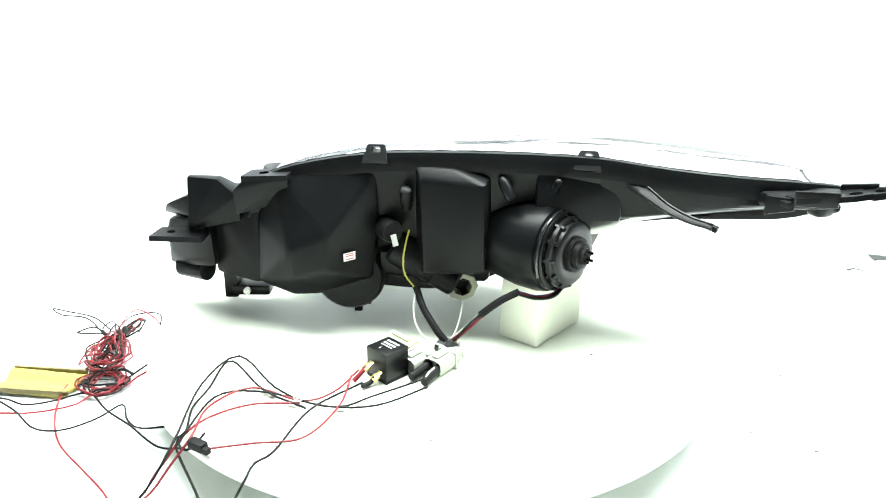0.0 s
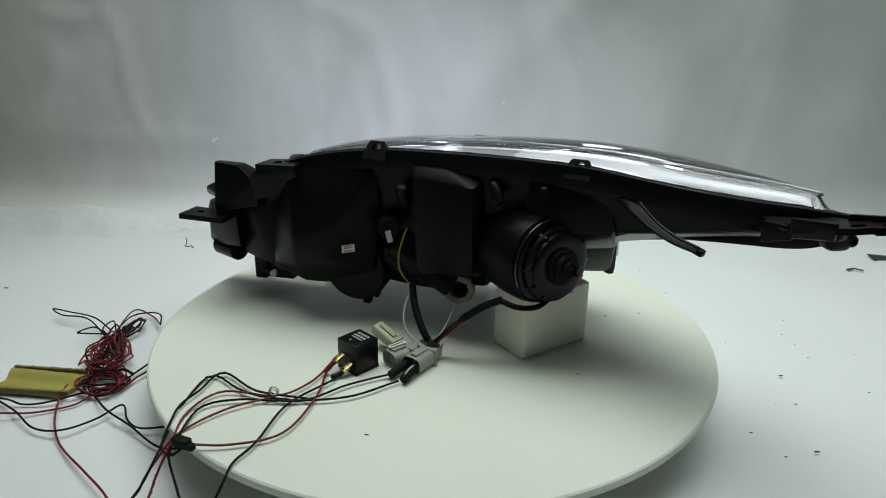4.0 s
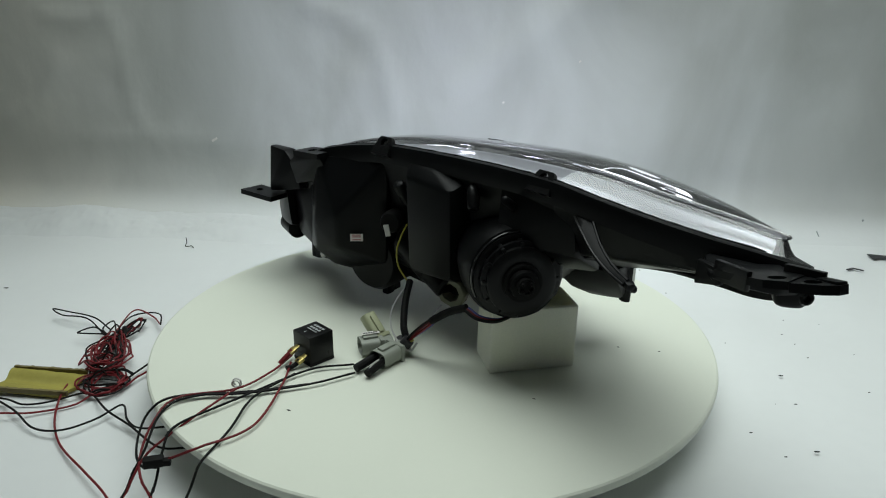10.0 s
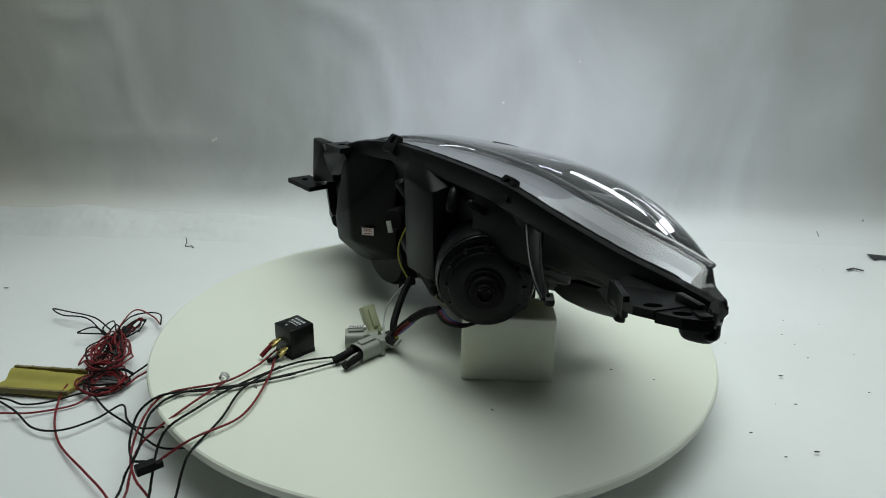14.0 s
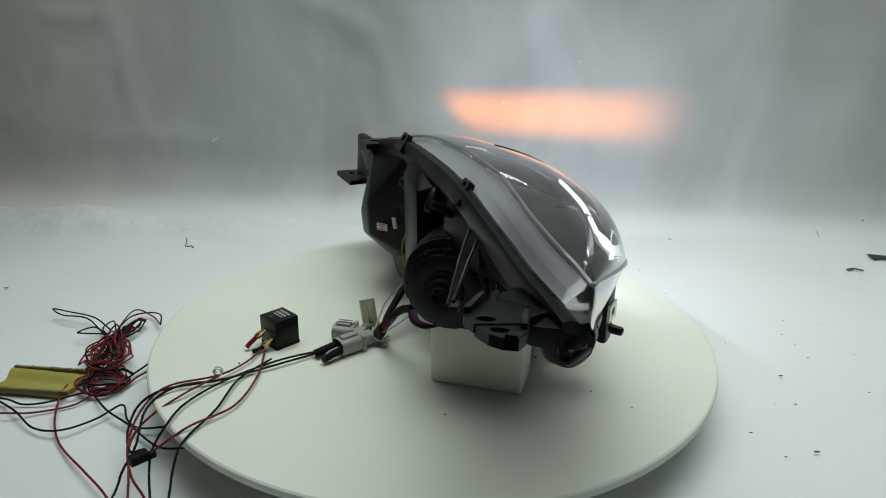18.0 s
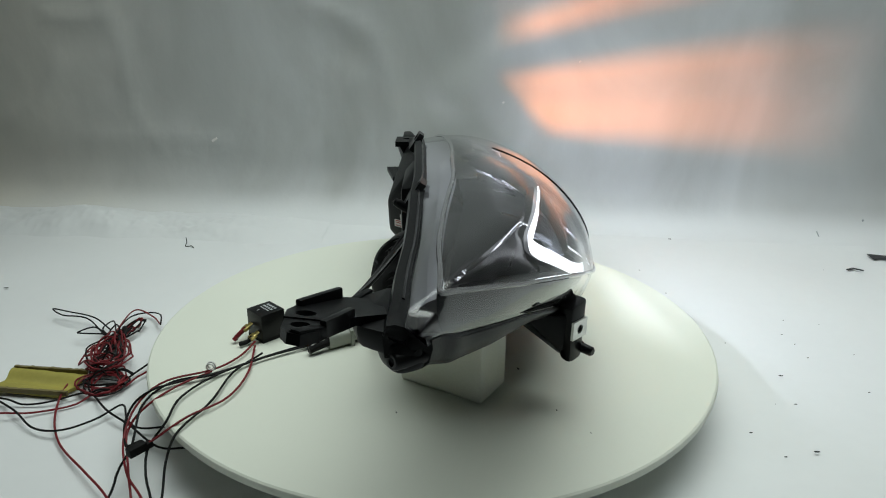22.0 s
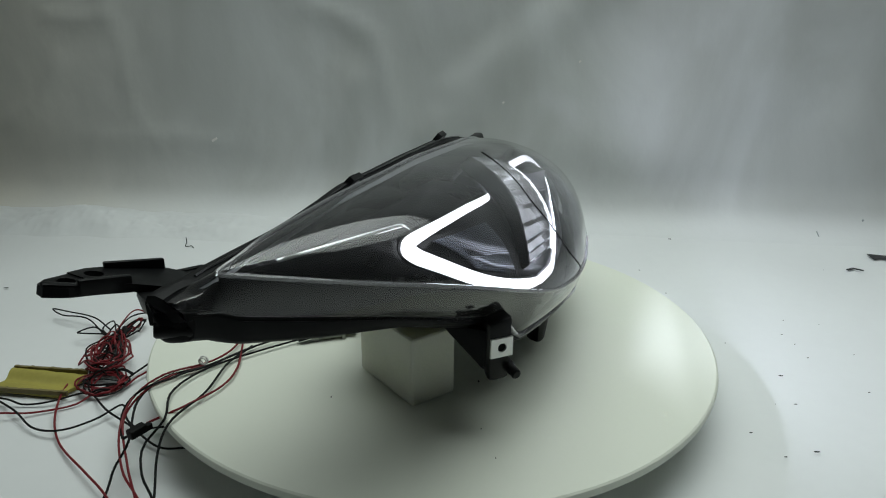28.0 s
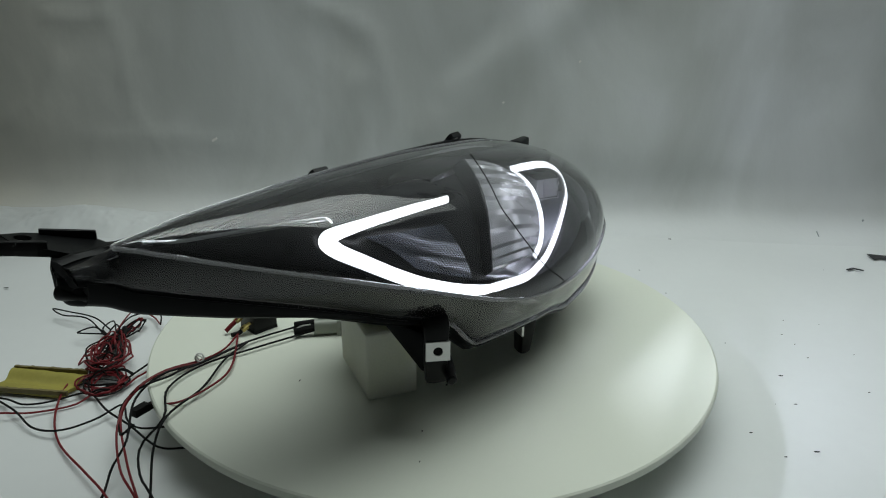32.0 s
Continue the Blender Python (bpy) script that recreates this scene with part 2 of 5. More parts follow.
def build_place():
    # table sheet, nearly flat, with slow waves
    def table(u, v):
        x = -2.2 + 4.4 * u
        y = -2.2 + 4.42 * v
        n = noise.noise(Vector((x * 2.2, y * 2.2, 0.3)))
        r = math.hypot(x, y)
        w = min(1.0, max(0.0, (r - 0.30) / 0.2))
        return (x, y, FLOOR_Z + 0.0025 * n * w - 0.001)
    sheet("floor", 110, 80, table, M_PAPER, "white sheet laid over the table, slightly creased and specked", "table sheet")

    m = bpy.data.materials.new("grey_hanging_sheet")
    m.use_nodes = True
    nt = m.node_tree
    b = nt.nodes["Principled BSDF"]
    b.inputs["Roughness"].default_value = 0.5
    b.inputs["Specular IOR Level"].default_value = 0.35
    tc = nt.nodes.new("ShaderNodeTexCoord")
    mp = nt.nodes.new("ShaderNodeMapping")
    mp.inputs["Scale"].default_value = (1.6, 1.6, 1.0)
    nt.links.new(tc.outputs["Object"], mp.inputs[0])
    n1 = nt.nodes.new("ShaderNodeTexNoise")
    n1.inputs["Scale"].default_value = 2.4
    n1.inputs["Detail"].default_value = 6
    n1.inputs["Distortion"].default_value = 0.8
    nt.links.new(mp.outputs[0], n1.inputs["Vector"])
    ramp = nt.nodes.new("ShaderNodeValToRGB")
    ramp.color_ramp.elements[0].position, ramp.color_ramp.elements[0].color = 0.30, (0.48, 0.495, 0.48, 1)
    ramp.color_ramp.elements[1].position, ramp.color_ramp.elements[1].color = 0.72, (0.685, 0.705, 0.71, 1)
    nt.links.new(n1.outputs["Fac"], ramp.inputs[0])
    # warmer and darker towards one end: yellowish light falloff put into the colour
    sep = nt.nodes.new("ShaderNodeSeparateXYZ")
    nt.links.new(tc.outputs["Object"], sep.inputs[0])
    falloff = nt.nodes.new("ShaderNodeMapRange")
    falloff.inputs["From Min"].default_value, falloff.inputs["From Max"].default_value = -0.40, -0.85
    nt.links.new(sep.outputs["X"], falloff.inputs["Value"])
    warm_mask = nt.nodes.new("ShaderNodeMath")
    warm_mask.operation = "MULTIPLY"
    nt.links.new(falloff.outputs[0], warm_mask.inputs[0])
    nt.links.new(n1.outputs["Fac"], warm_mask.inputs[1])
    warm = nt.nodes.new("ShaderNodeMix")
    warm.data_type, warm.blend_type = "RGBA", "MULTIPLY"
    warm.inputs["B"].default_value = (0.98, 0.88, 0.70, 1)
    nt.links.new(warm_mask.outputs[0], warm.inputs["Factor"])
    # its colour blends to the table sheet's white towards the foot, softening the seam
    foot = nt.nodes.new("ShaderNodeMapRange")
    foot.interpolation_type = "SMOOTHSTEP"
    foot.inputs["From Min"].default_value, foot.inputs["From Max"].default_value = 0.0, -0.048
    nt.links.new(sep.outputs["Z"], foot.inputs["Value"])
    white = nt.nodes.new("ShaderNodeMix")
    white.data_type = "RGBA"
    white.inputs["B"].default_value = (0.74, 0.76, 0.76, 1)
    nt.links.new(foot.outputs[0], white.inputs["Factor"])
    nt.links.new(ramp.outputs[0], white.inputs["A"])
    nt.links.new(white.outputs["Result"], warm.inputs["A"])
    nt.links.new(warm.outputs["Result"], b.inputs["Base Color"])
    n2 = nt.nodes.new("ShaderNodeTexNoise")
    n2.inputs["Scale"].default_value = 5.0
    n2.inputs["Detail"].default_value = 5
    nt.links.new(mp.outputs[0], n2.inputs["Vector"])
    bp = nt.nodes.new("ShaderNodeBump")
    bp.inputs["Strength"].default_value = 0.22
    bp.inputs["Distance"].default_value = 0.02
    nt.links.new(n2.outputs["Fac"], bp.inputs["Height"])
    nt.links.new(bp.outputs[0], b.inputs["Normal"])

    # creases: lines over the sheet (x, height), their depth and breadth
    creases = [(spline([(x, z, 0) for x, z in line], 6), deep, broad) for line, deep, broad in (
        (((-0.15, 0.25), (-0.19, 0.16), (-0.25, 0.08), (-0.36, 0.0)), 0.0085, 0.030),
        (((-0.22, 0.375), (-0.12, 0.33), (-0.085, 0.24), (-0.075, 0.15), (-0.10, 0.06)), 0.0070, 0.022),
        (((0.30, 0.42), (0.215, 0.367), (0.12, 0.28), (0.03, 0.20), (-0.02, 0.16)), 0.0080, 0.034),
        (((0.16, 0.42), (0.13, 0.33), (0.10, 0.30), (0.02, 0.24)), 0.0050, 0.020),
        (((-0.60, 0.40), (-0.57, 0.30), (-0.56, 0.20), (-0.52, 0.12)), 0.0045, 0.014),
        (((-0.70, 0.35), (-0.64, 0.345), (-0.60, 0.35)), 0.0060, 0.012),
        (((-0.66, 0.13), (-0.52, 0.14), (-0.40, 0.13)), 0.0040, 0.012),
        (((-0.80, 0.16), (-0.74, 0.20), (-0.69, 0.27)), 0.0060, 0.018),
        (((0.52, 0.42), (0.50, 0.28), (0.45, 0.16), (0.42, 0.08)), 0.0030, 0.050),
        (((0.74, 0.40), (0.72, 0.25), (0.70, 0.10)), 0.0035, 0.040),
        (((0.36, 0.10), (0.44, 0.13), (0.56, 0.12)), 0.0020, 0.025))]

    def crease(x, z):
        out = 0.0
        for line, deep, broad in creases:
            d = min((q.x - x) ** 2 + (q.y - z) ** 2 for q in line)
            if d < 9 * broad * broad:
                out += deep * math.exp(-d / (broad * broad))
        return out

    # hanging sheet with a soft sweep at its foot and hanging folds
    def hang(u, v):
        x = -1.9 + 3.8 * u
        s = v * 2.3
        R = 0.10
        arc = R * math.pi / 2
        if s < arc:
            a = s / R
            y, z = wall_y(x) - R + R * math.sin(a), R * (1 - math.cos(a))
        else:
            y, z = wall_y(x), R + s - arc
        f = min(1, z / 0.15)
        y += f * (0.020 * noise.noise(Vector((x * 1.7 + z * 0.9, z * 1.1 - x * 0.5, 9.0))) + 0.012 * noise.noise(Vector((x * 3.1 - z, z * 2.6, 4.0))) + 0.0035 * noise.noise(Vector((x * 7 + z * 3, z * 6 - x * 3, 1.0))) - (crease(x, z) if abs(x) < 1 and z < 0.6 else 0.0))
        return (x, y + 0.02 * z, FLOOR_Z + z - 0.004)
    sheet("backdrop", 300, 180, hang, m, "grey translucent backdrop sheet, softly creased, hanging behind the turntable", "backdrop")

    # unseen shell added round the set; its pale colour bounces light back as fill
    shell = material("bounce_shell_paint", (0.80, 0.81, 0.80), 0.8, stain=0.15, stain_scale=2)
    for name, size, at in (("bounce_wall_left", (0.05, 4.4, 2.6), (-2.25, 0.0, 1.1)), ("bounce_wall_right", (0.05, 4.4, 2.6), (2.25, 0.0, 1.1)),
                           ("wall_behind", (4.4, 0.05, 2.6), (0, -2.25, 1.1)), ("bounce_wall_far", (4.4, 0.05, 2.6), (0, 2.25, 1.1))):
        bm = bmesh.new()
        box(bm, size, Matrix.Translation(at))
        tagged(part(name, bm, shell, smooth=False), "plain pale painted room wall", "wall", kind="structure")
    bm = bmesh.new()
    box(bm, (4.55, 4.55, 0.05), Matrix.Translation((0, 0, 2.43)))
    tagged(part("ceiling", bm, shell, smooth=False), "plain pale painted ceiling", "ceiling", kind="structure")


build_place()


def crumpled_fringe():
    """The crumpled edge of the table sheet, pushed up along the foot of the backdrop."""
    bm = bmesh.new()
    nx, ny = 240, 36
    V = []
    for j in range(ny + 1):
        row = []
        for i in range(nx + 1):
            x = -1.05 + 0.86 * i / nx
            v = j / ny
            env = math.sin(math.pi * v ** 0.75) ** 1.5
            ends = min(1, (1 - i / nx) * 5.0)
            h = 0.45 + 0.75 * noise.noise(Vector((x * 7, v * 1.2, 2.0))) + 0.45 * abs(noise.noise(Vector((x * 19, v * 3, 7.0)))) + 0.22 * abs(noise.noise(Vector((x * 50, v * 8, 3.0)))) + 0.08 * noise.noise(Vector((x * 120, v * 20, 1.0)))
            z = max(0.0, h) * 0.024 * env * ends
            row.append(bm.verts.new((x, wall_y(x) - 0.20 + 0.185 * v + 0.012 * noise.noise(Vector((x * 14, v * 4, 0))), FLOOR_Z - 0.004 + 0.0055 * min(1, v / 0.25) + z)))
        V.append(row)
    for j in range(ny):
        for i in range(nx):
            bm.faces.new((V[j][i], V[j][i + 1], V[j + 1][i + 1], V[j + 1][i]))
    ob = part("crumpled_sheet", bm, M_PAPER, sharp=180)
    tagged(ob, "crumpled white sheet edge pushed up against the grey backdrop", "sheet")


crumpled_fringe()


# ---- turntable ----
def build_turntable():
    t = empty("turntable", (0, 0, FLOOR_Z))
    bm = bmesh.new()
    prof = [(0.0, -0.0125), (0.288, -0.0125), (0.2965, -0.0105), (0.2995, -0.0075), (0.3, -0.004), (0.2992, -0.0012), (0.2975, 0.0), (0.0, 0.0)]
    seg = 160
    rings = []
    for r, z in prof[1:-1]:
        rings.append([bm.verts.new((r * math.cos(2 * math.pi * k / seg), r * math.sin(2 * math.pi * k / seg), z - FLOOR_Z)) for k in range(seg)])
    for a, b in zip(rings[:-1], rings[1:]):
        for k in range(seg):
            bm.faces.new((a[k], a[(k + 1) % seg], b[(k + 1) % seg], b[k]))
    bm.faces.new(rings[0][::-1])
    bm.faces.new(rings[-1])
    part("disc", bm, M_DISC, t)
    bm = bmesh.new()
    cyl(bm, 0.115, 0.11, 0.0375, Matrix.Translation((0, 0, 0.01875)), 64, 0.002)
    part("base", bm, M_BASE, t, "dark round base under the disc")
    # specks and scuffs on the disc
    for i, (x, y, s) in enumerate(((-0.0018, -0.2134, 0.0022), (0.2221, 0.097, 0.0012), (0.1067, 0.0661, 0.0022), (0.184, 0.0797, 0.0014), (0.1634, -0.0631, 0.0016))):
        bm = bmesh.new()
        prism(bm, [(x - s, y - s * 0.3), (x + s * 0.2, y - s * 0.5), (x + s, y + s * 0.1), (x + s * 0.1, y + s * 0.4)], -FLOOR_Z, 0.0004 - FLOOR_Z)
        part("speck", bm, M_TAPE, t)
    return tagged(t, "round cream-white turntable disc on a low dark base", "turntable")


turntable = build_turntable()


# ---- headlamp form: four edge lines along its length (x), each as y and z ----
LAMP_X = (-0.198, -0.190, -0.170, -0.130, -0.085, -0.045, 0.0, 0.05, 0.10, 0.13, 0.157, 0.20, 0.25, 0.30, 0.33, 0.346, 0.356, 0.378)
FLANGE_UP = ((0.010, 0.005, 0.002, 0.000, -0.003, -0.008, -0.014, -0.022, -0.030, -0.036, -0.042, -0.050, -0.060, -0.072, -0.078, -0.081, -0.084, -0.088),
             (0.140, 0.155, 0.172, 0.184, 0.192, 0.1965, 0.1985, 0.200, 0.2005, 0.2005, 0.200, 0.1955, 0.191, 0.189, 0.1885, 0.188, 0.188, 0.186))
CREASE_UP = ((0.0352, 0.03, 0.0259, 0.0238, 0.0226, 0.0195, 0.0144, 0.0064, -0.0036, -0.0087, -0.0139, -0.0261, -0.040, -0.0515, -0.056, -0.060, -0.067, -0.083),
             (0.1384, 0.1526, 0.1716, 0.1866, 0.1963, 0.2024, 0.2067, 0.2105, 0.2128, 0.2132, 0.2131, 0.2115, 0.208, 0.2045, 0.2010, 0.1985, 0.1880, 0.1865))
CREASE_LOW = ((0.0963, 0.1161, 0.1358, 0.1503, 0.1568, 0.1595, 0.1586, 0.1527, 0.1385, 0.1259, 0.1102, 0.086, 0.048, -0.002, -0.036, -0.054, -0.062, -0.080),
              (0.122, 0.113, 0.106, 0.101, 0.097, 0.0955, 0.0955, 0.0975, 0.103, 0.111, 0.121, 0.139, 0.159, 0.178, 0.190, 0.1955, 0.1840, 0.183))
FLANGE_LOW = ((0.088, 0.105, 0.125, 0.139, 0.146, 0.147, 0.144, 0.136, 0.117, 0.101, 0.086, 0.060, 0.023, -0.015, -0.042, -0.054, -0.064, -0.080),
              (0.112, 0.100, 0.085, 0.070, 0.060, 0.056, 0.056, 0.066, 0.065, 0.063, 0.090, 0.108, 0.129, 0.148, 0.159, 0.166, 0.173, 0.180))
BACK_LOW = ((0.040, 0.045, 0.040, 0.035, 0.030, 0.020, 0.010, 0.005, 0.000, -0.010, -0.018, -0.036, -0.056, -0.074, -0.081, -0.084, -0.086, -0.089),
            (0.080, 0.065, 0.050, 0.042, 0.040, 0.040, 0.042, 0.055, 0.080, 0.100, 0.118, 0.141, 0.155, 0.164, 0.167, 0.167, 0.167, 0.168))


def along(table, x):
    """A point of an edge line at x, by cubic steps through the table."""
    X = LAMP_X
    i = min(max(np.searchsorted(X, x) - 1, 0), len(X) - 2)
    out = []
    for Y in table:
        def slope(k):
            if k == 0:
                return (Y[1] - Y[0]) / (X[1] - X[0])
            if k == len(X) - 1:
                return (Y[-1] - Y[-2]) / (X[-1] - X[-2])
            a, b = (Y[k] - Y[k - 1]) / (X[k] - X[k - 1]), (Y[k + 1] - Y[k]) / (X[k + 1] - X[k])
            return 0.0 if a * b < 0 else 2 * a * b / (a + b + 1e-12) if abs(a + b) > 1e-9 else 0.0
        h = X[i + 1] - X[i]
        t = min(max((x - X[i]) / h, 0), 1)
        m0, m1 = slope(i) * h, slope(i + 1) * h
        out.append((2 * t ** 3 - 3 * t * t + 1) * Y[i] + (t ** 3 - 2 * t * t + t) * m0 + (3 * t * t - 2 * t ** 3) * Y[i + 1] + (t ** 3 - t * t) * m1)
    return out


def dome(x, v, inset=0.0):
    """The lens face between its upper crease (v 0) and lower crease (v 1); inset moves it into the lamp."""
    def q(x, v):
        a, d = along(CREASE_UP, x), along(CREASE_LOW, x)
        s = math.hypot(d[0] - a[0], d[1] - a[1])
        k = min(max((x - 0.03) / 0.17, 0), 1)
        k = k * k * (3 - 2 * k)
        b = (a[0] + s * (0.325 * (1 - k) + 0.416 * k), a[1] + s * (0.042 * (1 - k) + 0.087 * k))
        c = (d[0] + s * (-0.028 * (1 - k) - 0.084 * k), d[1] + s * (0.408 * (1 - k) + 0.425 * k))
        w = ((1 - v) ** 3, 3 * v * (1 - v) ** 2, 3 * v * v * (1 - v), v ** 3)
        return Vector((x, sum(wi * p[0] for wi, p in zip(w, (a, b, c, d))), sum(wi * p[1] for wi, p in zip(w, (a, b, c, d)))))
    p = q(x, v)
    if not inset:
        return p
    n = dome_normal(q, x, v)
    return p - n * inset


def dome_normal(q, x, v):
    e = 0.004
    du = q(min(x + e, 0.375), v) - q(max(x - e, -0.196), v)
    dv = q(x, min(v + e, 1)) - q(x, max(v - e, 0))
    n = du.cross(dv).normalized()
    return n if n.y + n.z > 0 else -n


def steps(a, b, n):
    return [a + (b - a) * k / n for k in range(n + 1)]


def build_headlamp():
    lamp = empty("headlamp")
    X = steps(-0.198, 0.345, 88) + steps(0.349, 0.370, 6)

    # clear cover: domed face, side band and lower band, with a raised bead on the crease
    bm = bmesh.new()
    rings = []
    for x in X:
        fu, fl, cl = along(FLANGE_UP, x), along(FLANGE_LOW, x), along(CREASE_LOW, x)
        cu = along(CREASE_UP, x)
        ring = [Vector((x, fu[0] + (cu[0] - fu[0]) * k / 4, fu[1] + (cu[1] - fu[1]) * k / 4)) for k in range(4)]
        ring += [dome(x, v / 20) for v in range(21)]
        for k in range(1, 7):
            t = k / 6
            bul = 0.006 * math.sin(math.pi * t)
            ring.append(Vector((x, cl[0] + (fl[0] - cl[0]) * t + bul * 0.4, cl[1] + (fl[1] - cl[1]) * t - bul * 0.6)))
        rings.append(ring)
    loft(bm, rings, closed=False)
    cover = part("lens_cover", bm, M_LENS, lamp, "clear polycarbonate lens cover with a glossy swept face", sharp=50)
    bm = bmesh.new()
    low = [Vector((x, *along(CREASE_LOW, x))) for x in steps(0.340, -0.175, 80)]
    upper = [Vector((x, *along(CREASE_UP, x))) for x in steps(-0.15, 0.341, 80)]
    turn = spline([upper[-2], upper[-1], Vector((0.3495, -0.0590, 0.1980)), low[0], low[1]], 5)[5:-5]
    tube(bm, upper + turn + low, 0.0018, 8)
    part("crease_bead", bm, M_RIM, cover, "rounded clear bead along the creases")
    bm = bmesh.new()
    line = [dome(x, v, -0.0004) for x, v, z in spline([(0.030, 0.22, 0), (0.058, 0.371, 0), (0.084, 0.562, 0), (0.0863, 0.685, 0), (0.080, 0.798, 0), (0.068, 0.888, 0), (0.040, 0.985, 0)], 6)]
    tube(bm, line, 0.0005, 6)
    part("parting_line", bm, M_SATIN, cover, "thin dark line down the lens")

    # bead added along the lower edge to stand in for its white highlight line
    bm = bmesh.new()
    tube(bm, [Vector((x, along(FLANGE_LOW, x)[0] + 0.0045, along(FLANGE_LOW, x)[1] + 0.0030)) for x in steps(-0.12, 0.160, 60)], 0.0022, 8)
    part("lower_highlight_bead", bm, M_RIM, cover, "rounded clear bead along the wavy lower edge")

    # flange channel into which the cover is glued
    bm = bmesh.new()
    rings = []
    loop = [(x, FLANGE_UP) for x in X] + [(x, FLANGE_LOW) for x in reversed(X)]
    for x, table in loop:
        y, z = along(table, x)
        up = 1 if table is FLANGE_UP else -1
        deep = 0.016 if up > 0 else 0.004
        rings.append([Vector((x, y + 0.004, z + 0.0015 * up)), Vector((x, y - 0.001, z + 0.0035 * up)), Vector((x, y - 0.006, z + 0.003 * up)),
                      Vector((x, y - 0.008, z - 0.002 * up)), Vector((x, y - 0.007, z - deep * up)), Vector((x, y + 0.002, z - deep * up)), Vector((x, y + 0.003, z - 0.003 * up))])
    rings.append(rings[0])
    loft(bm, rings, caps=False)
    part("flange", bm, M_BLACK, lamp, sharp=28)

    bm = bmesh.new()
    rings = []
    for x in steps(0.19, 0.366, 40):
        y, z = along(FLANGE_LOW, x)
        h = float(np.interp(x, (0.19, 0.25, 0.30, 0.345, 0.378), (0.003, 0.006, 0.0120, 0.0150, 0.0165)))
        rings.append([Vector((x, y + 0.0045, z + 0.0010)), Vector((x, y + 0.0050, z - 0.3 * h)), Vector((x, y + 0.0030, z - 0.8 * h)), Vector((x, y - 0.001, z - h)),
                      Vector((x, y - 0.009, z - h)), Vector((x, y - 0.011, z - 0.6 * h)), Vector((x, y - 0.008, z + 0.0010))])
    loft(bm, rings)
    part("lower_rim", bm, M_BLACK, lamp, "deep black rim under the lens tail", sharp=40)

    bm = bmesh.new()
    tube(bm, [Vector((x, along(FLANGE_UP, x)[0] + 0.0005, along(FLANGE_UP, x)[1] + 0.0034 + 0.0006 * noise.noise(Vector((x * 90, 0, 0))))) for x in steps(-0.18, 0.34, 120)], 0.0010, 6)
    part("glue_bead", bm, M_GLOSS, lamp, "shiny black sealing bead along the flange")

    # back shell
    bm = bmesh.new()
    rings = []
    for x in X:
        fu, bl, fl = along(FLANGE_UP, x), along(BACK_LOW, x), along(FLANGE_LOW, x)
        rings.append([Vector((x, fu[0] + 0.002, fu[1] - 0.004)), Vector((x, fu[0] - 0.004, fu[1] - 0.016)), Vector((x, (fu[0] - 0.006 + bl[0]) / 2, (fu[1] - 0.02 + bl[1]) / 2)),
                      Vector((x, bl[0], bl[1])), Vector((x, bl[0] + 0.008, bl[1] - 0.004)), Vector((x, fl[0] - 0.004, fl[1] - 0.006)), Vector((x, fl[0] + 0.001, fl[1] - 0.001))])
    loft(bm, rings, closed=False, caps=False)
    part("back_shell", bm, M_BLACK, lamp, sharp=28)

    build_rear(lamp)
    build_mounts(lamp)
    build_inside(lamp)
    build_harness(lamp)
    return tagged(lamp, "black car headlamp with clear lens and glowing white light strip", "headlamp")


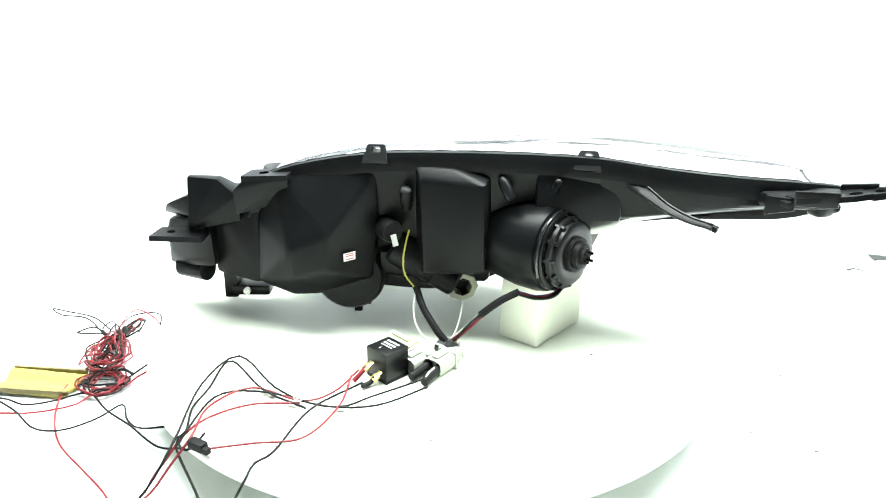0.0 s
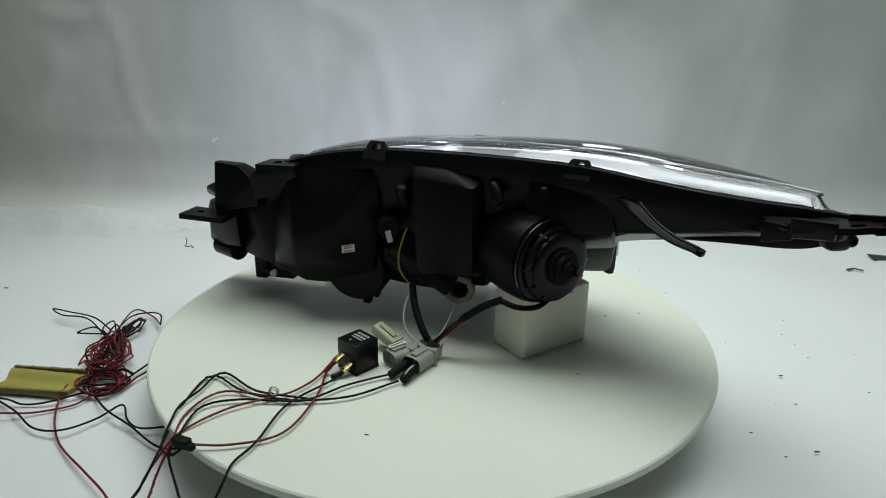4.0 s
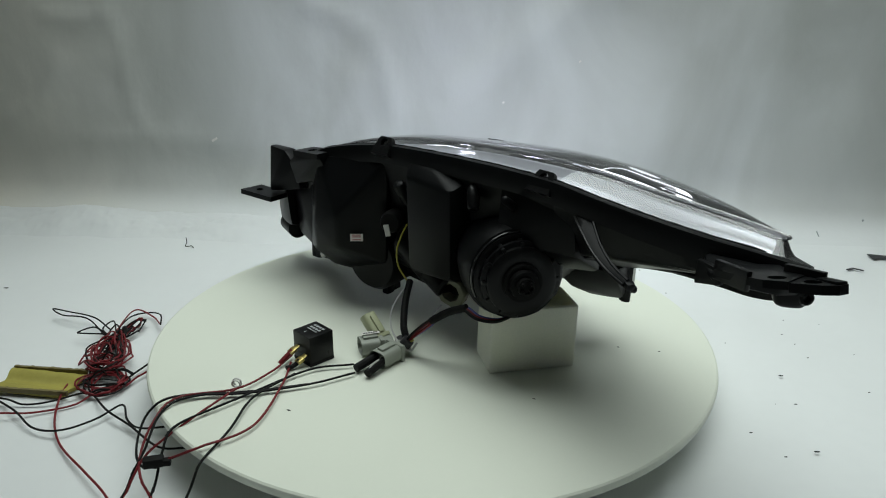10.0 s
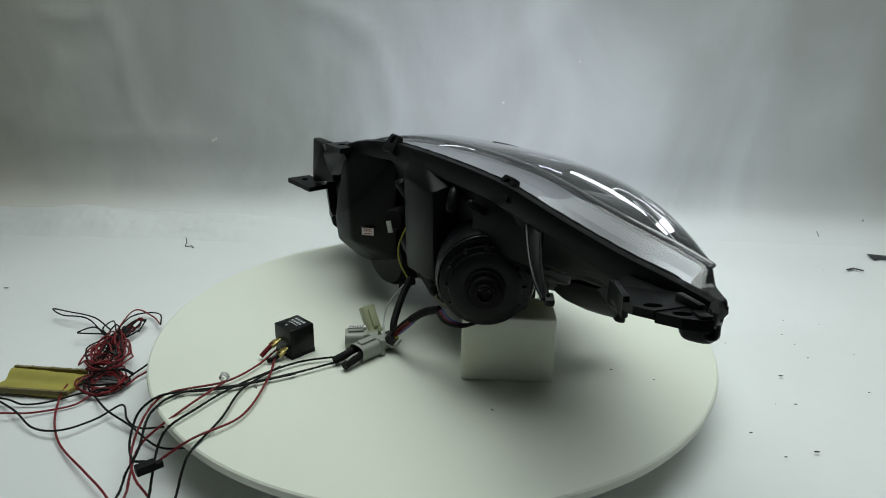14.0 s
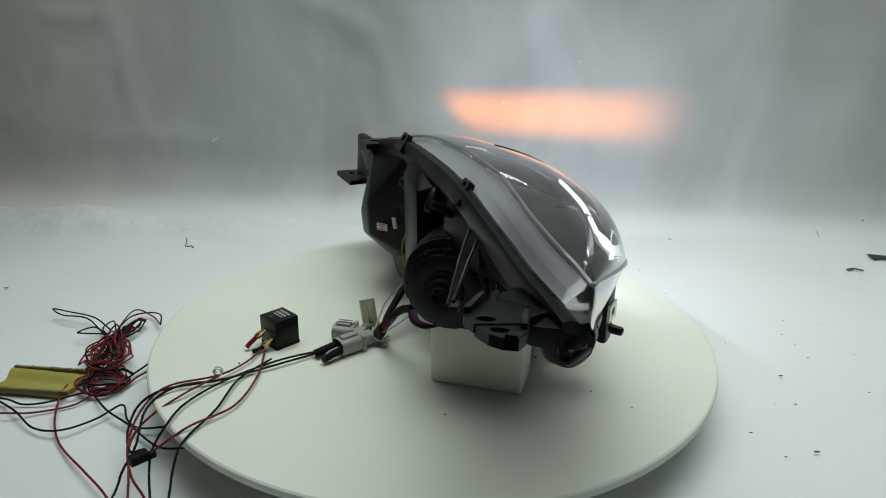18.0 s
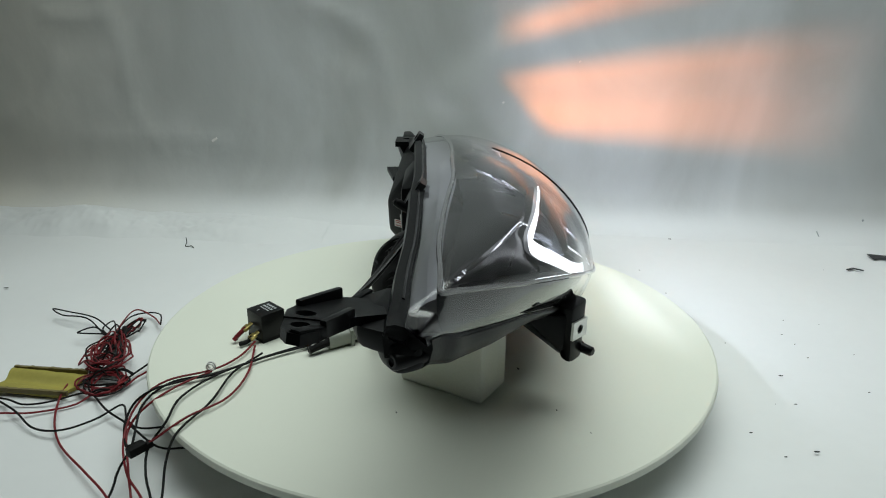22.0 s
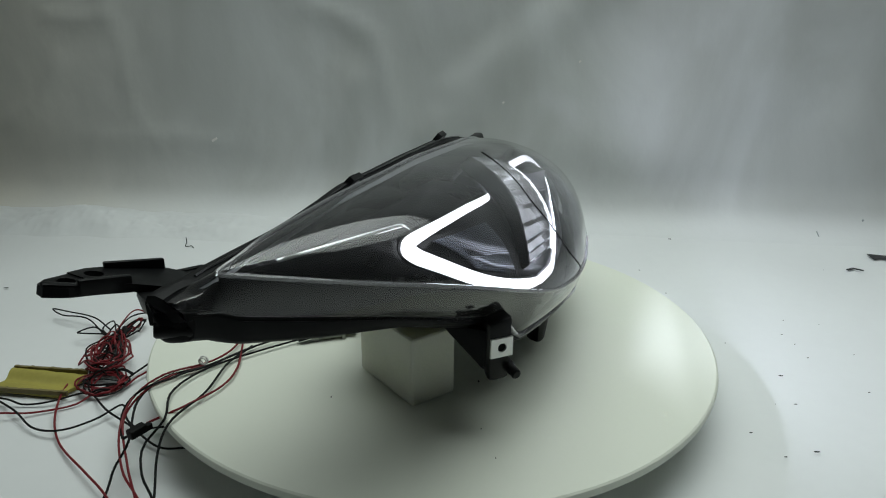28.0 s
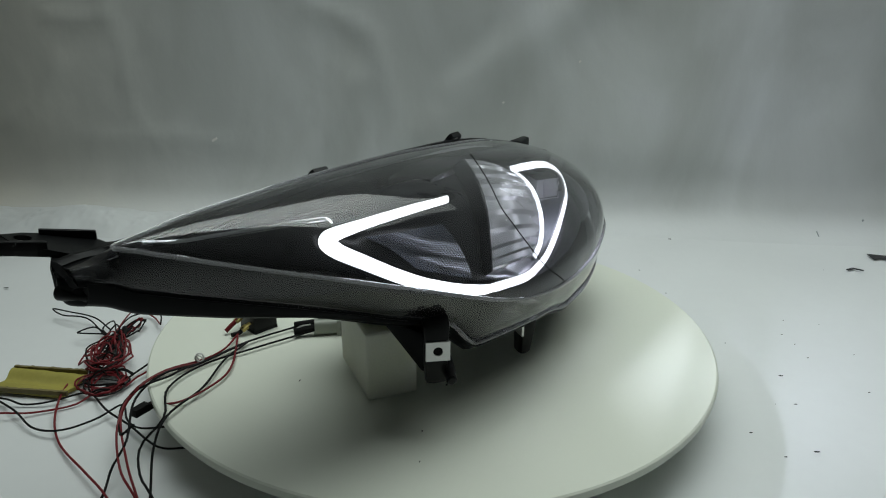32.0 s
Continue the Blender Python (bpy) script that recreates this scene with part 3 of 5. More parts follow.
def build_rear(lamp):
    # faceted box behind the inner reflector
    bm = bmesh.new()
    hull(bm, [(-0.074, -0.006, 0.176), (-0.060, -0.008, 0.180), (-0.165, -0.008, 0.172), (-0.110, -0.038, 0.117), (-0.150, -0.033, 0.097), (-0.110, -0.036, 0.078), (-0.150, -0.030, 0.068), (-0.110, -0.006, 0.048),
              (-0.154, 0.002, 0.036), (-0.128, 0.004, 0.036), (-0.066, -0.005, 0.060), (-0.060, -0.008, 0.150), (-0.188, 0.002, 0.122), (-0.192, 0.002, 0.052),
              (-0.192, 0.060, 0.050), (-0.060, 0.060, 0.050), (-0.192, 0.060, 0.170), (-0.060, 0.060, 0.182)], 0.005)
    part("inner_box", bm, M_BLACK, lamp, sharp=25)
    bm = bmesh.new()
    hull(bm, [(-0.246, 0.030, 0.050), (-0.186, 0.004, 0.046), (-0.186, 0.004, 0.140), (-0.246, 0.020, 0.142), (-0.246, 0.080, 0.050), (-0.180, 0.080, 0.046), (-0.246, 0.080, 0.140), (-0.180, 0.080, 0.150)], 0.007)
    part("outer_box", bm, M_BLACK, lamp, sharp=30)
    # round bowl under the box
    bm = bmesh.new()
    lathe(bm, ((-0.034, 0.030), (-0.030, 0.0365), (0.028, 0.0380), (0.034, 0.034), (0.036, 0.0)), lambda d: Vector((-0.092, 0.032 - d, 0.058)), Vector((0, -1, 0)), 40)
    part("reflector_bowl", bm, M_BLACK, lamp, sharp=40)
    # rounded duct that runs out to the side
    bm = bmesh.new()
    hull(bm, [(-0.308, 0.078, 0.046), (-0.308, 0.052, 0.048), (-0.240, 0.012, 0.062), (-0.240, 0.085, 0.055), (-0.306, 0.076, 0.104), (-0.304, 0.050, 0.108), (-0.240, 0.005, 0.122), (-0.240, 0.080, 0.120)], 0.011)
    part("side_duct", bm, M_BLACK, lamp, sharp=40)
    bm = bmesh.new()
    hull(bm, [(-0.309, 0.060, 0.112), (-0.300, 0.045, 0.126), (-0.270, 0.030, 0.140), (-0.262, 0.030, 0.112), (-0.300, 0.070, 0.112), (-0.262, 0.070, 0.140)], 0.003)
    part("duct_cheek", bm, M_BLACK, lamp, sharp=25)
    bm = bmesh.new()
    w = Vector((0.9, -0.42, 0.0)).normalized()
    lathe(bm, ((-0.020, 0.010), (-0.018, 0.0135), (0.018, 0.0135), (0.020, 0.010)), lambda d: Vector((-0.275, 0.048, 0.050)) + w * d, w, 24)
    part("drain_boss", bm, M_BLACK, lamp, sharp=40)
    # foot under the box, with two small prongs and a hole plate
    bm = bmesh.new()
    box(bm, (0.016, 0.030, 0.050), Matrix.Translation((-0.238, 0.065, 0.035)), 0.003)
    box(bm, (0.045, 0.028, 0.012), Matrix.Translation((-0.215, 0.062, 0.020)), 0.003)
    part("foot", bm, M_SATIN, lamp)
    bm = bmesh.new()
    cyl(bm, 0.004, 0.004, 0.006, toward((-0.218, 0.046, 0.021), (0, -1, 0)), 16)
    part("foot_nut", bm, M_STEEL, lamp, "bright metal nut")
    for x, z, h in ((-0.098, 0.0205, 0.008), (-0.086, 0.0180, 0.016), (-0.074, 0.0225, 0.008)):
        bm = bmesh.new()
        box(bm, (0.0055 if h < 0.01 else 0.009, 0.012, h), Matrix.Translation((x, 0.022, z)), 0.0015)
        part("lug", bm, M_BLACK, lamp)
    # middle box with a slanted shoulder
    bm = bmesh.new()
    hull(bm, [(-0.012, -0.030, 0.075), (0.050, -0.042, 0.080), (0.058, 0.03, 0.060), (-0.025, 0.03, 0.055), (-0.016, -0.030, 0.176), (0.049, -0.043, 0.173), (0.058, -0.016, 0.182), (0.016, -0.024, 0.188), (-0.020, -0.018, 0.188), (-0.03, 0.03, 0.19), (0.07, 0.03, 0.19)], 0.004)
    part("middle_box", bm, M_BLACK, lamp, sharp=25)
    bm = bmesh.new()
    hull(bm, [(-0.06, 0.004, 0.06), (0.06, -0.005, 0.055), (0.06, 0.05, 0.045), (-0.06, 0.06, 0.035), (-0.06, -0.004, 0.09), (0.06, -0.020, 0.10), (0.06, 0.05, 0.1), (-0.06, 0.06, 0.1)], 0.008)
    part("lower_shell", bm, M_BLACK, lamp, sharp=25)
    # slanting housing of the small bulb socket
    bm = bmesh.new()
    w = Vector((0.070, -0.012, -0.038)).normalized()
    lathe(bm, ((-0.082, 0.018), (-0.078, 0.0205), (-0.030, 0.0205), (-0.028, 0.0190), (-0.004, 0.0185), (-0.001, 0.016), (0.0, 0.0)), lambda d: Vector((0.026, -0.004, 0.056)) + w * d, w, 32)
    part("socket_housing", bm, M_BLACK, lamp, sharp=30)
    # bulb tower with its collar, cap and hub
    ax = Vector((0.73, -0.68, 0.02)).normalized()
    end = Vector((0.1395, -0.0550, 0.1082))

    def at(d):
        return end + ax * d
    bm = bmesh.new()
    prof = ((-0.125, 0.038), (-0.055, 0.047), (-0.030, 0.0465), (-0.022, 0.0440), (-0.020, 0.041))
    lathe(bm, prof, at, ax, 40)
    part("bulb_tower", bm, M_BLACK, lamp)
    bm = bmesh.new()
    lathe(bm, ((-0.022, 0.0415), (-0.014, 0.0415), (-0.013, 0.0400), (-0.013, 0.036)), at, ax, 40)
    part("collar", bm, M_SATIN, lamp)
    bm = bmesh.new()
    lathe(bm, ((-0.018, 0.0345), (-0.010, 0.0345), (-0.0095, 0.0372), (-0.0055, 0.0372), (-0.0045, 0.0330), (-0.001, 0.0325), (0.0005, 0.030), (0.000, 0.022), (0.000, 0.0)), at, ax, 40)
    side = ax.cross(Vector((0, 0, 1))).normalized()
    up = side.cross(ax)
    cap = part("bulb_cap", bm, M_SATIN, lamp, "round black rubber bulb cap")
    bm = bmesh.new()
    lathe(bm, ((-0.001, 0.0185), (0.004, 0.0180), (0.0045, 0.0160), (0.0040, 0.0140), (0.0095, 0.0130), (0.0100, 0.0110), (0.0098, 0.0085), (0.0135, 0.0080), (0.0140, 0.0065), (0.0120, 0.0055), (0.0120, 0.0)), at, ax, 28)
    part("hub", bm, M_RUBBER, cap)
    bm = bmesh.new()
    tube(bm, [at(-0.0165) + 0.0428 * (math.cos(a) * side + math.sin(a) * up) for a in steps(radians(-25), radians(215), 40)], 0.0013, 8)
    part("clamp_wire", bm, M_GLOSS, lamp, "shiny black clamp wire")
    for k in range(12):
        a = 2 * math.pi * k / 12
        d = math.cos(a) * side + math.sin(a) * up
        bm = bmesh.new()
        hull(bm, [at(e) + d * r + ax.cross(d) * k for e, r, k in ((-0.017, 0.034, -0.002), (-0.017, 0.034, 0.002), (-0.017, 0.0385, -0.0018), (-0.017, 0.0385, 0.0018), (-0.0005, 0.030, -0.002), (-0.0005, 0.030, 0.002), (-0.003, 0.0362, -0.0016), (-0.003, 0.0362, 0.0016))], 0.0005)
        part("grip_rib", bm, M_SATIN, cap)
    for k in range(4):
        a = 2 * math.pi * (k + 0.5) / 4
        bm = bmesh.new()
        box(bm, (0.0022, 0.0030, 0.006), toward(at(0.0155) + (math.cos(a) * side + math.sin(a) * up) * 0.0055, ax), 0.0005)
        part("hub_prong", bm, M_RUBBER, cap)
    # cream bulb socket below
    bm = bmesh.new()
    sx = Vector((0.15, -0.95, -0.05)).normalized()
    s0 = Vector((0.030, -0.012, 0.053))
    lathe(bm, ((-0.04, 0.012), (-0.012, 0.0125), (-0.012, 0.0175), (-0.001, 0.0175), (0.001, 0.0160), (0.001, 0.0105), (-0.016, 0.0095), (-0.016, 0.0)), lambda d: s0 + sx * d, sx, 8)
    sock = part("bulb_socket", bm, M_SOCKET, lamp, "olive grey plastic bulb socket", sharp=25)
    bm = bmesh.new()
    cyl(bm, 0.0090, 0.0090, 0.002, toward(s0 - sx * 0.014, sx), 20)
    part("bulb_base", bm, M_RUBBER, sock)
    # pale clip beside the marker socket
    bm = bmesh.new()
    box(bm, (0.0060, 0.0012, 0.0130), Matrix.Translation((-0.0415, -0.0300, 0.1120)) @ pose(0, 0, 0, 0, -12, 20), 0.0004)
    part("pale_clip", bm, M_WHITEWIRE, lamp, "small pale plastic clip")
    # adjuster stubs
    for at0, way, r in (((-0.030, -0.020, 0.158), (0.0, -0.6, 0.8), 0.0065), ((0.118, -0.050, 0.178), (0.0, -0.8, 0.5), 0.004)):
        bm = bmesh.new()
        w = Vector(way).normalized()
        lathe(bm, ((-0.02, r), (0.004, r), (0.008, r * 0.8), (0.009, r * 0.4), (0.009, 0)), lambda d: Vector(at0) + w * d, w, 18)
        part("adjuster_stub", bm, M_BLACK, lamp)
    # fat oval adjuster beside the tower
    bm = bmesh.new()
    w = Vector((0.40, -0.50, -0.77)).normalized()
    lathe(bm, ((-0.002, 0.003), (0.0, 0.0048), (0.005, 0.0060), (0.020, 0.0060), (0.023, 0.0045), (0.024, 0.0)), lambda d: Vector((0.066, -0.029, 0.178)) + w * d, w, 20)
    part("adjuster_knob", bm, M_SATIN, lamp, sharp=40)
    # second socket, in the gap between the boxes
    bm = bmesh.new()
    w = Vector((0.4, -0.9, 0.1)).normalized()
    lathe(bm, ((-0.03, 0.012), (0.0, 0.012), (0.004, 0.010), (0.004, 0)), lambda d: Vector((-0.045, -0.02, 0.118)) + w * d, w, 20)
    part("side_marker_socket", bm, M_RUBBER, lamp)
    # ribs under the tail
    bm = bmesh.new()
    hull(bm, [(0.16, -0.030, 0.135), (0.34, -0.080, 0.168), (0.34, -0.088, 0.180), (0.16, -0.048, 0.185), (0.16, 0.0, 0.125), (0.34, -0.07, 0.166), (0.34, -0.07, 0.18), (0.16, 0, 0.185)], 0.004)
    part("tail_beam", bm, M_BLACK, lamp, sharp=25)
    bm = bmesh.new()
    hull(bm, [(0.10, -0.042, 0.135), (0.186, -0.046, 0.140), (0.190, 0.005, 0.110), (0.10, 0.0, 0.1), (0.10, -0.034, 0.19), (0.18, -0.046, 0.185), (0.18, 0, 0.18), (0.1, 0, 0.185)], 0.006)
    part("tail_box", bm, M_BLACK, lamp, sharp=25)
    # curved finger strut: broad where it leaves the flange, two rails and a hooked end
    line = spline([(0.190, -0.050, 0.181), (0.204, -0.064, 0.1715), (0.218, -0.0765, 0.1625), (0.235, -0.0895, 0.1560), (0.253, -0.1020, 0.1530)], 6)
    n = len(line)
    bm = bmesh.new()
    ribbon(bm, line, [0.005 * (1 - i / n) ** 1.5 + 0.0034 for i in range(n)], [Vector((0.15, -0.75, 0.6))] * n, 0.0018)
    strut = part("finger_strut", bm, M_BLACK, lamp)
    face = Vector((0.15, -0.75, 0.6)).normalized()
    for side_way in (-1, 1):
        bm = bmesh.new()
        rail = []
        for i, q in enumerate(line):
            d = (line[min(i + 1, n - 1)] - line[max(i - 1, 0)]).normalized()
            rail.append(q + d.cross(face).normalized() * side_way * (0.0045 * (1 - i / n) ** 1.5 + 0.0026) + face * 0.0015)
        tube(bm, rail, 0.0013, 8)
        part("strut_rail", bm, M_SATIN, strut)
    bm = bmesh.new()
    box(bm, (0.010, 0.007, 0.006), Matrix.Translation((0.2545, -0.1005, 0.1520)) @ pose(0, 0, 0, 0, 12, -38), 0.0018)
    part("strut_hook", bm, M_BLACK, strut)
    # small printed sticker
    bm = bmesh.new()
    fm = toward((-0.0905, -0.0325, 0.093), (0.62, -0.78, 0.02))
    box(bm, (0.0140, 0.0085, 0.0006), Matrix.Translation((-0.0885, -0.0275, 0.093)) @ fm.to_3x3().to_4x4() @ pose(0, 0, 0, 0, 0, 0), 0.0)
    st = part("sticker", bm, M_STICKER, lamp, "small white printed sticker")
    for dz in (-0.0024, 0.001, 0.0032):
        bm = bmesh.new()
        box(bm, (0.0095, 0.0010, 0.0003), Matrix.Translation((-0.0882, -0.0280, 0.093 + dz)) @ fm.to_3x3().to_4x4())
        part("print_bar", bm, M_PINK, st)


def lathe(bm, prof, at, ax, seg):
    ax = Vector(ax).normalized()
    s = ax.orthogonal().normalized()
    u = ax.cross(s)
    rings = []
    for d, r in prof:
        c = at(d)
        if r <= 0:
            r = 1e-5
        rings.append([c + r * (math.cos(2 * math.pi * k / seg) * s + math.sin(2 * math.pi * k / seg) * u) for k in range(seg)])
    loft(bm, rings)


def build_mounts(lamp):
    # inner bracket: upright plate, top plate with hole, low tab with hole
    bm = bmesh.new()
    hull(bm, [(-0.262, 0.000, 0.110), (-0.205, -0.001, 0.122), (-0.205, -0.006, 0.150), (-0.225, -0.004, 0.168), (-0.258, 0.002, 0.169), (-0.262, 0.010, 0.110), (-0.205, 0.03, 0.120), (-0.205, 0.03, 0.150), (-0.225, 0.012, 0.168), (-0.258, 0.012, 0.169)], 0.0025)
    br = part("inner_bracket", bm, M_BLACK, lamp, sharp=25)
    bm = bmesh.new()
    plate_with_hole(bm, [(-0.021, -0.012), (0.028, -0.017), (0.028, 0.016), (-0.018, 0.016)], (0, 0), 0.0055, 0.006, Matrix.Translation((-0.1756, -0.0046, 0.1725)) @ pose(0, 0, 0, 0, -4, -4))
    part("hole_plate", bm, M_BLACK, br, smooth=False)
    bm = bmesh.new()
    hull(bm, [(-0.208, -0.013, 0.158), (-0.195, -0.015, 0.170), (-0.195, 0.015, 0.170), (-0.15, -0.02, 0.174), (-0.15, 0.02, 0.174), (-0.208, 0.02, 0.158), (-0.208, -0.004, 0.130), (-0.15, -0.004, 0.145), (-0.15, 0.02, 0.14), (-0.208, 0.02, 0.125)], 0.002)
    part("web", bm, M_BLACK, br, sharp=25)
    bm = bmesh.new()
    plate_with_hole(bm, [(-0.018, -0.016), (0.036, -0.014), (0.036, 0.016), (-0.015, 0.015)], (0, 0), 0.0045, 0.006, Matrix.Translation((-0.2794, -0.0015, 0.1065)) @ pose(0, 0, 0, 0, 2, 0))
    part("hole_tab", bm, M_BLACK, br, smooth=False)
    # two spring clips on the flange
    for cx, cy, cz, rz in ((-0.060, -0.0095, 0.1985, -8), (0.148, -0.041, 0.2010, -14)):
        m = Matrix.Translation((cx, cy, cz)) @ pose(0, 0, 0, 55, 0, rz)
        bm = bmesh.new()
        plate_with_hole(bm, [(-0.0135, -0.0125), (0.0135, -0.0125), (0.0100, 0.0050), (0.0078, 0.0080), (-0.0078, 0.0080), (-0.0100, 0.0050)], (0, 0.0015), 0.0048, 0.0060, m)
        clip = part("spring_clip", bm, M_SATIN, lamp)
        bm = bmesh.new()
        box(bm, (0.009, 0.009, 0.0015), m @ Matrix.Translation((0, 0.0005, -0.0022)), 0.0005)
        part("catch", bm, M_STEEL, clip, "bright catch inside the clip")
    # tail arm: holed plate that rises outwards, an upright wall on each long edge, and a slotted tip
    arm_m = Matrix.Translation((0.34, -0.10, 0.1848)) @ pose(0, 0, 0, 0, 0, -36.9) @ pose(0, 0, 0, 0, -13, 0) @ pose(0, 0, 0, 0, 0, 36.9) @ Matrix.Translation((-0.34, 0.10, 0))
    bm = bmesh.new()
    plate_with_hole(bm, [(0.316, -0.090), (0.318, -0.117), (0.343, -0.139), (0.354, -0.1445), (0.3685, -0.1460), (0.3735, -0.118), (0.362, -0.108), (0.352, -0.090)], (0.3600, -0.1345), 0.0056, 0.0050, arm_m)
    arm = part("tail_arm", bm, M_BLACK, lamp, smooth=False)
    bm = bmesh.new()
    plate_with_hole(bm, [(0.3690, -0.1175), (0.3688, -0.1455), (0.386, -0.1470), (0.395, -0.1440), (0.3985, -0.1375), (0.390, -0.1280)], (0.380, -0.1375), 0.0052, 0.0058, arm_m @ Matrix.Translation((0, 0, -0.0012)))
    part("slot_plate", bm, M_BLACK, arm, smooth=False)
    bm = bmesh.new()
    hull(bm, [(0.3600, -0.1075, 0.186), (0.3575, -0.1110, 0.186), (0.3600, -0.1075, 0.1972), (0.3575, -0.1110, 0.1972), (0.3845, -0.1235, 0.1925), (0.3820, -0.1270, 0.1925), (0.3845, -0.1235, 0.2024), (0.3820, -0.1270, 0.2024)], 0.0014)
    part("front_wall", bm, M_SATIN, arm, sharp=25)
    bm = bmesh.new()
    hull(bm, [(0.382, -0.1215, 0.1920), (0.378, -0.1280, 0.1920), (0.382, -0.1215, 0.1985), (0.378, -0.1280, 0.1985), (0.3965, -0.1365, 0.1985), (0.392, -0.1420, 0.1985), (0.3965, -0.1365, 0.2040), (0.392, -0.1420, 0.2040)], 0.0014)
    part("tip_wall", bm, M_BLACK, arm, sharp=25)
    bm = bmesh.new()
    hull(bm, [(0.3165, -0.1150, 0.1775), (0.3190, -0.1120, 0.1775), (0.3165, -0.1150, 0.1918), (0.3190, -0.1120, 0.1918), (0.3430, -0.1395, 0.1830), (0.3455, -0.1360, 0.1830), (0.3430, -0.1395, 0.1970), (0.3455, -0.1360, 0.1970)], 0.0014)
    part("back_wall", bm, M_SATIN, arm, sharp=25)
    bm = bmesh.new()
    hull(bm, [(0.300, -0.0965, 0.164), (0.303, -0.0930, 0.164), (0.300, -0.0965, 0.1825), (0.303, -0.0930, 0.1825), (0.3200, -0.1120, 0.1720), (0.3230, -0.1080, 0.1720), (0.3200, -0.1120, 0.1835), (0.3230, -0.1080, 0.1835)], 0.0014)
    part("lug_wall", bm, M_BLACK, arm, sharp=25)
    bm = bmesh.new()
    hull(bm, [(0.312, -0.112, 0.180), (0.360, -0.108, 0.187), (0.372, -0.092, 0.187), (0.300, -0.080, 0.183), (0.316, -0.110, 0.1735), (0.357, -0.1065, 0.1725), (0.370, -0.088, 0.170), (0.300, -0.080, 0.168)], 0.003)
    part("arm_root", bm, M_BLACK, arm, sharp=25)
    bm = bmesh.new()
    tail_rings = []
    for e in steps(-82, 82, 14):
        f, h = math.cos(math.radians(e)) ** 0.32, math.copysign(abs(math.sin(math.radians(e))) ** 0.8, e)
        ring = []
        for a in [2 * math.pi * k / 40 for k in range(40)]:
            u, w = math.copysign(abs(math.cos(a)) ** 0.6, math.cos(a)), math.copysign(abs(math.sin(a)) ** 0.6, math.sin(a))
            ring.append(Vector((0.3600 + f * (0.0105 * u - 0.0035 * w), -0.0838 + f * (0.0105 * w + 0.0045 * u) - 0.002 * h, 0.1703 + 0.0110 * h)))
        tail_rings.append(ring)
    loft(bm, tail_rings)
    part("tail_block", bm, M_BLACK, lamp, sharp=75)
    bm = bmesh.new()
    w = Vector((0.45, -0.85, 0.1)).normalized()
    lathe(bm, ((-0.02, 0.0052), (0.0, 0.0052), (0.0015, 0.0042), (0.0015, 0.0026), (-0.004, 0.0024), (-0.004, 0)), lambda d: Vector((0.371, -0.089, 0.1690)) + w * d, w, 24)
    part("screw_lug", bm, M_SATIN, lamp)
    # lower brackets at the front edge
    for bx, by, bz, rz, big in ((0.172, 0.090, 0.072, 35, True), (0.03, 0.122, 0.034, -42, False)):
        m = Matrix.Translation((bx, by, bz)) @ pose(0, 0, 0, 0, 0, rz)
        bm = bmesh.new()
        hull(bm, [m @ Vector(q) for q in ((-0.007, -0.016, 0.03), (0.012, -0.015, 0.03), (0.012, 0.006, 0.035), (-0.007, 0.006, 0.035), (0.0, -0.013, -0.020), (0.012, -0.014, -0.023), (0.012, 0.004, -0.021), (0.002, 0.004, -0.020))], 0.003)
        b = part("lower_bracket", bm, M_SATIN, lamp, sharp=25)
        fm = m @ Matrix.Translation((0.0125, -0.004, 0.009)) @ pose(0, 0, 0, 0, 90, 0)
        bm = bmesh.new()
        plate_with_hole(bm, [(-0.0085, -0.010), (0.0085, -0.010), (0.0085, 0.010), (-0.0085, 0.010)], (0, 0), 0.004, 0.0025, fm)
        part("nut_plate", bm, M_STEEL, b, "bright metal clip nut", smooth=False)
        bm = bmesh.new()
        cyl(bm, 0.004, 0.004, 0.001, fm @ Matrix.Translation((0, 0, -0.001)), 16)
        part("screw_hole", bm, M_RUBBER, b)
        if big:
            bm = bmesh.new()
            w = Vector((0.80, 0.55, -0.05)).normalized()
            lathe(bm, ((-0.02, 0.0055), (0.004, 0.0055), (0.006, 0.0045), (0.016, 0.0043), (0.0175, 0.003), (0.0175, 0)), lambda d: Vector((0.172, 0.098, 0.0585)) + w * d, w, 16)
            part("stud", bm, M_SATIN, b)
    # levelling motor box behind the foam
    bm = bmesh.new()
    hull(bm, [(0.125, 0.02, 0.10), (0.187, 0.040, 0.10), (0.187, 0.083, 0.095), (0.125, 0.085, 0.08), (0.135, 0.055, 0.066), (0.184, 0.083, 0.053), (0.150, 0.076, 0.053), (0.130, 0.08, 0.062)], 0.004)
    part("motor_box", bm, M_BLACK, lamp, sharp=25)


def face_forward(ob, way):
    """Turn a lit face so that its front looks along the way given."""
    if ob.data.polygons[0].normal.dot(way) < 0:
        ob.data.flip_normals()


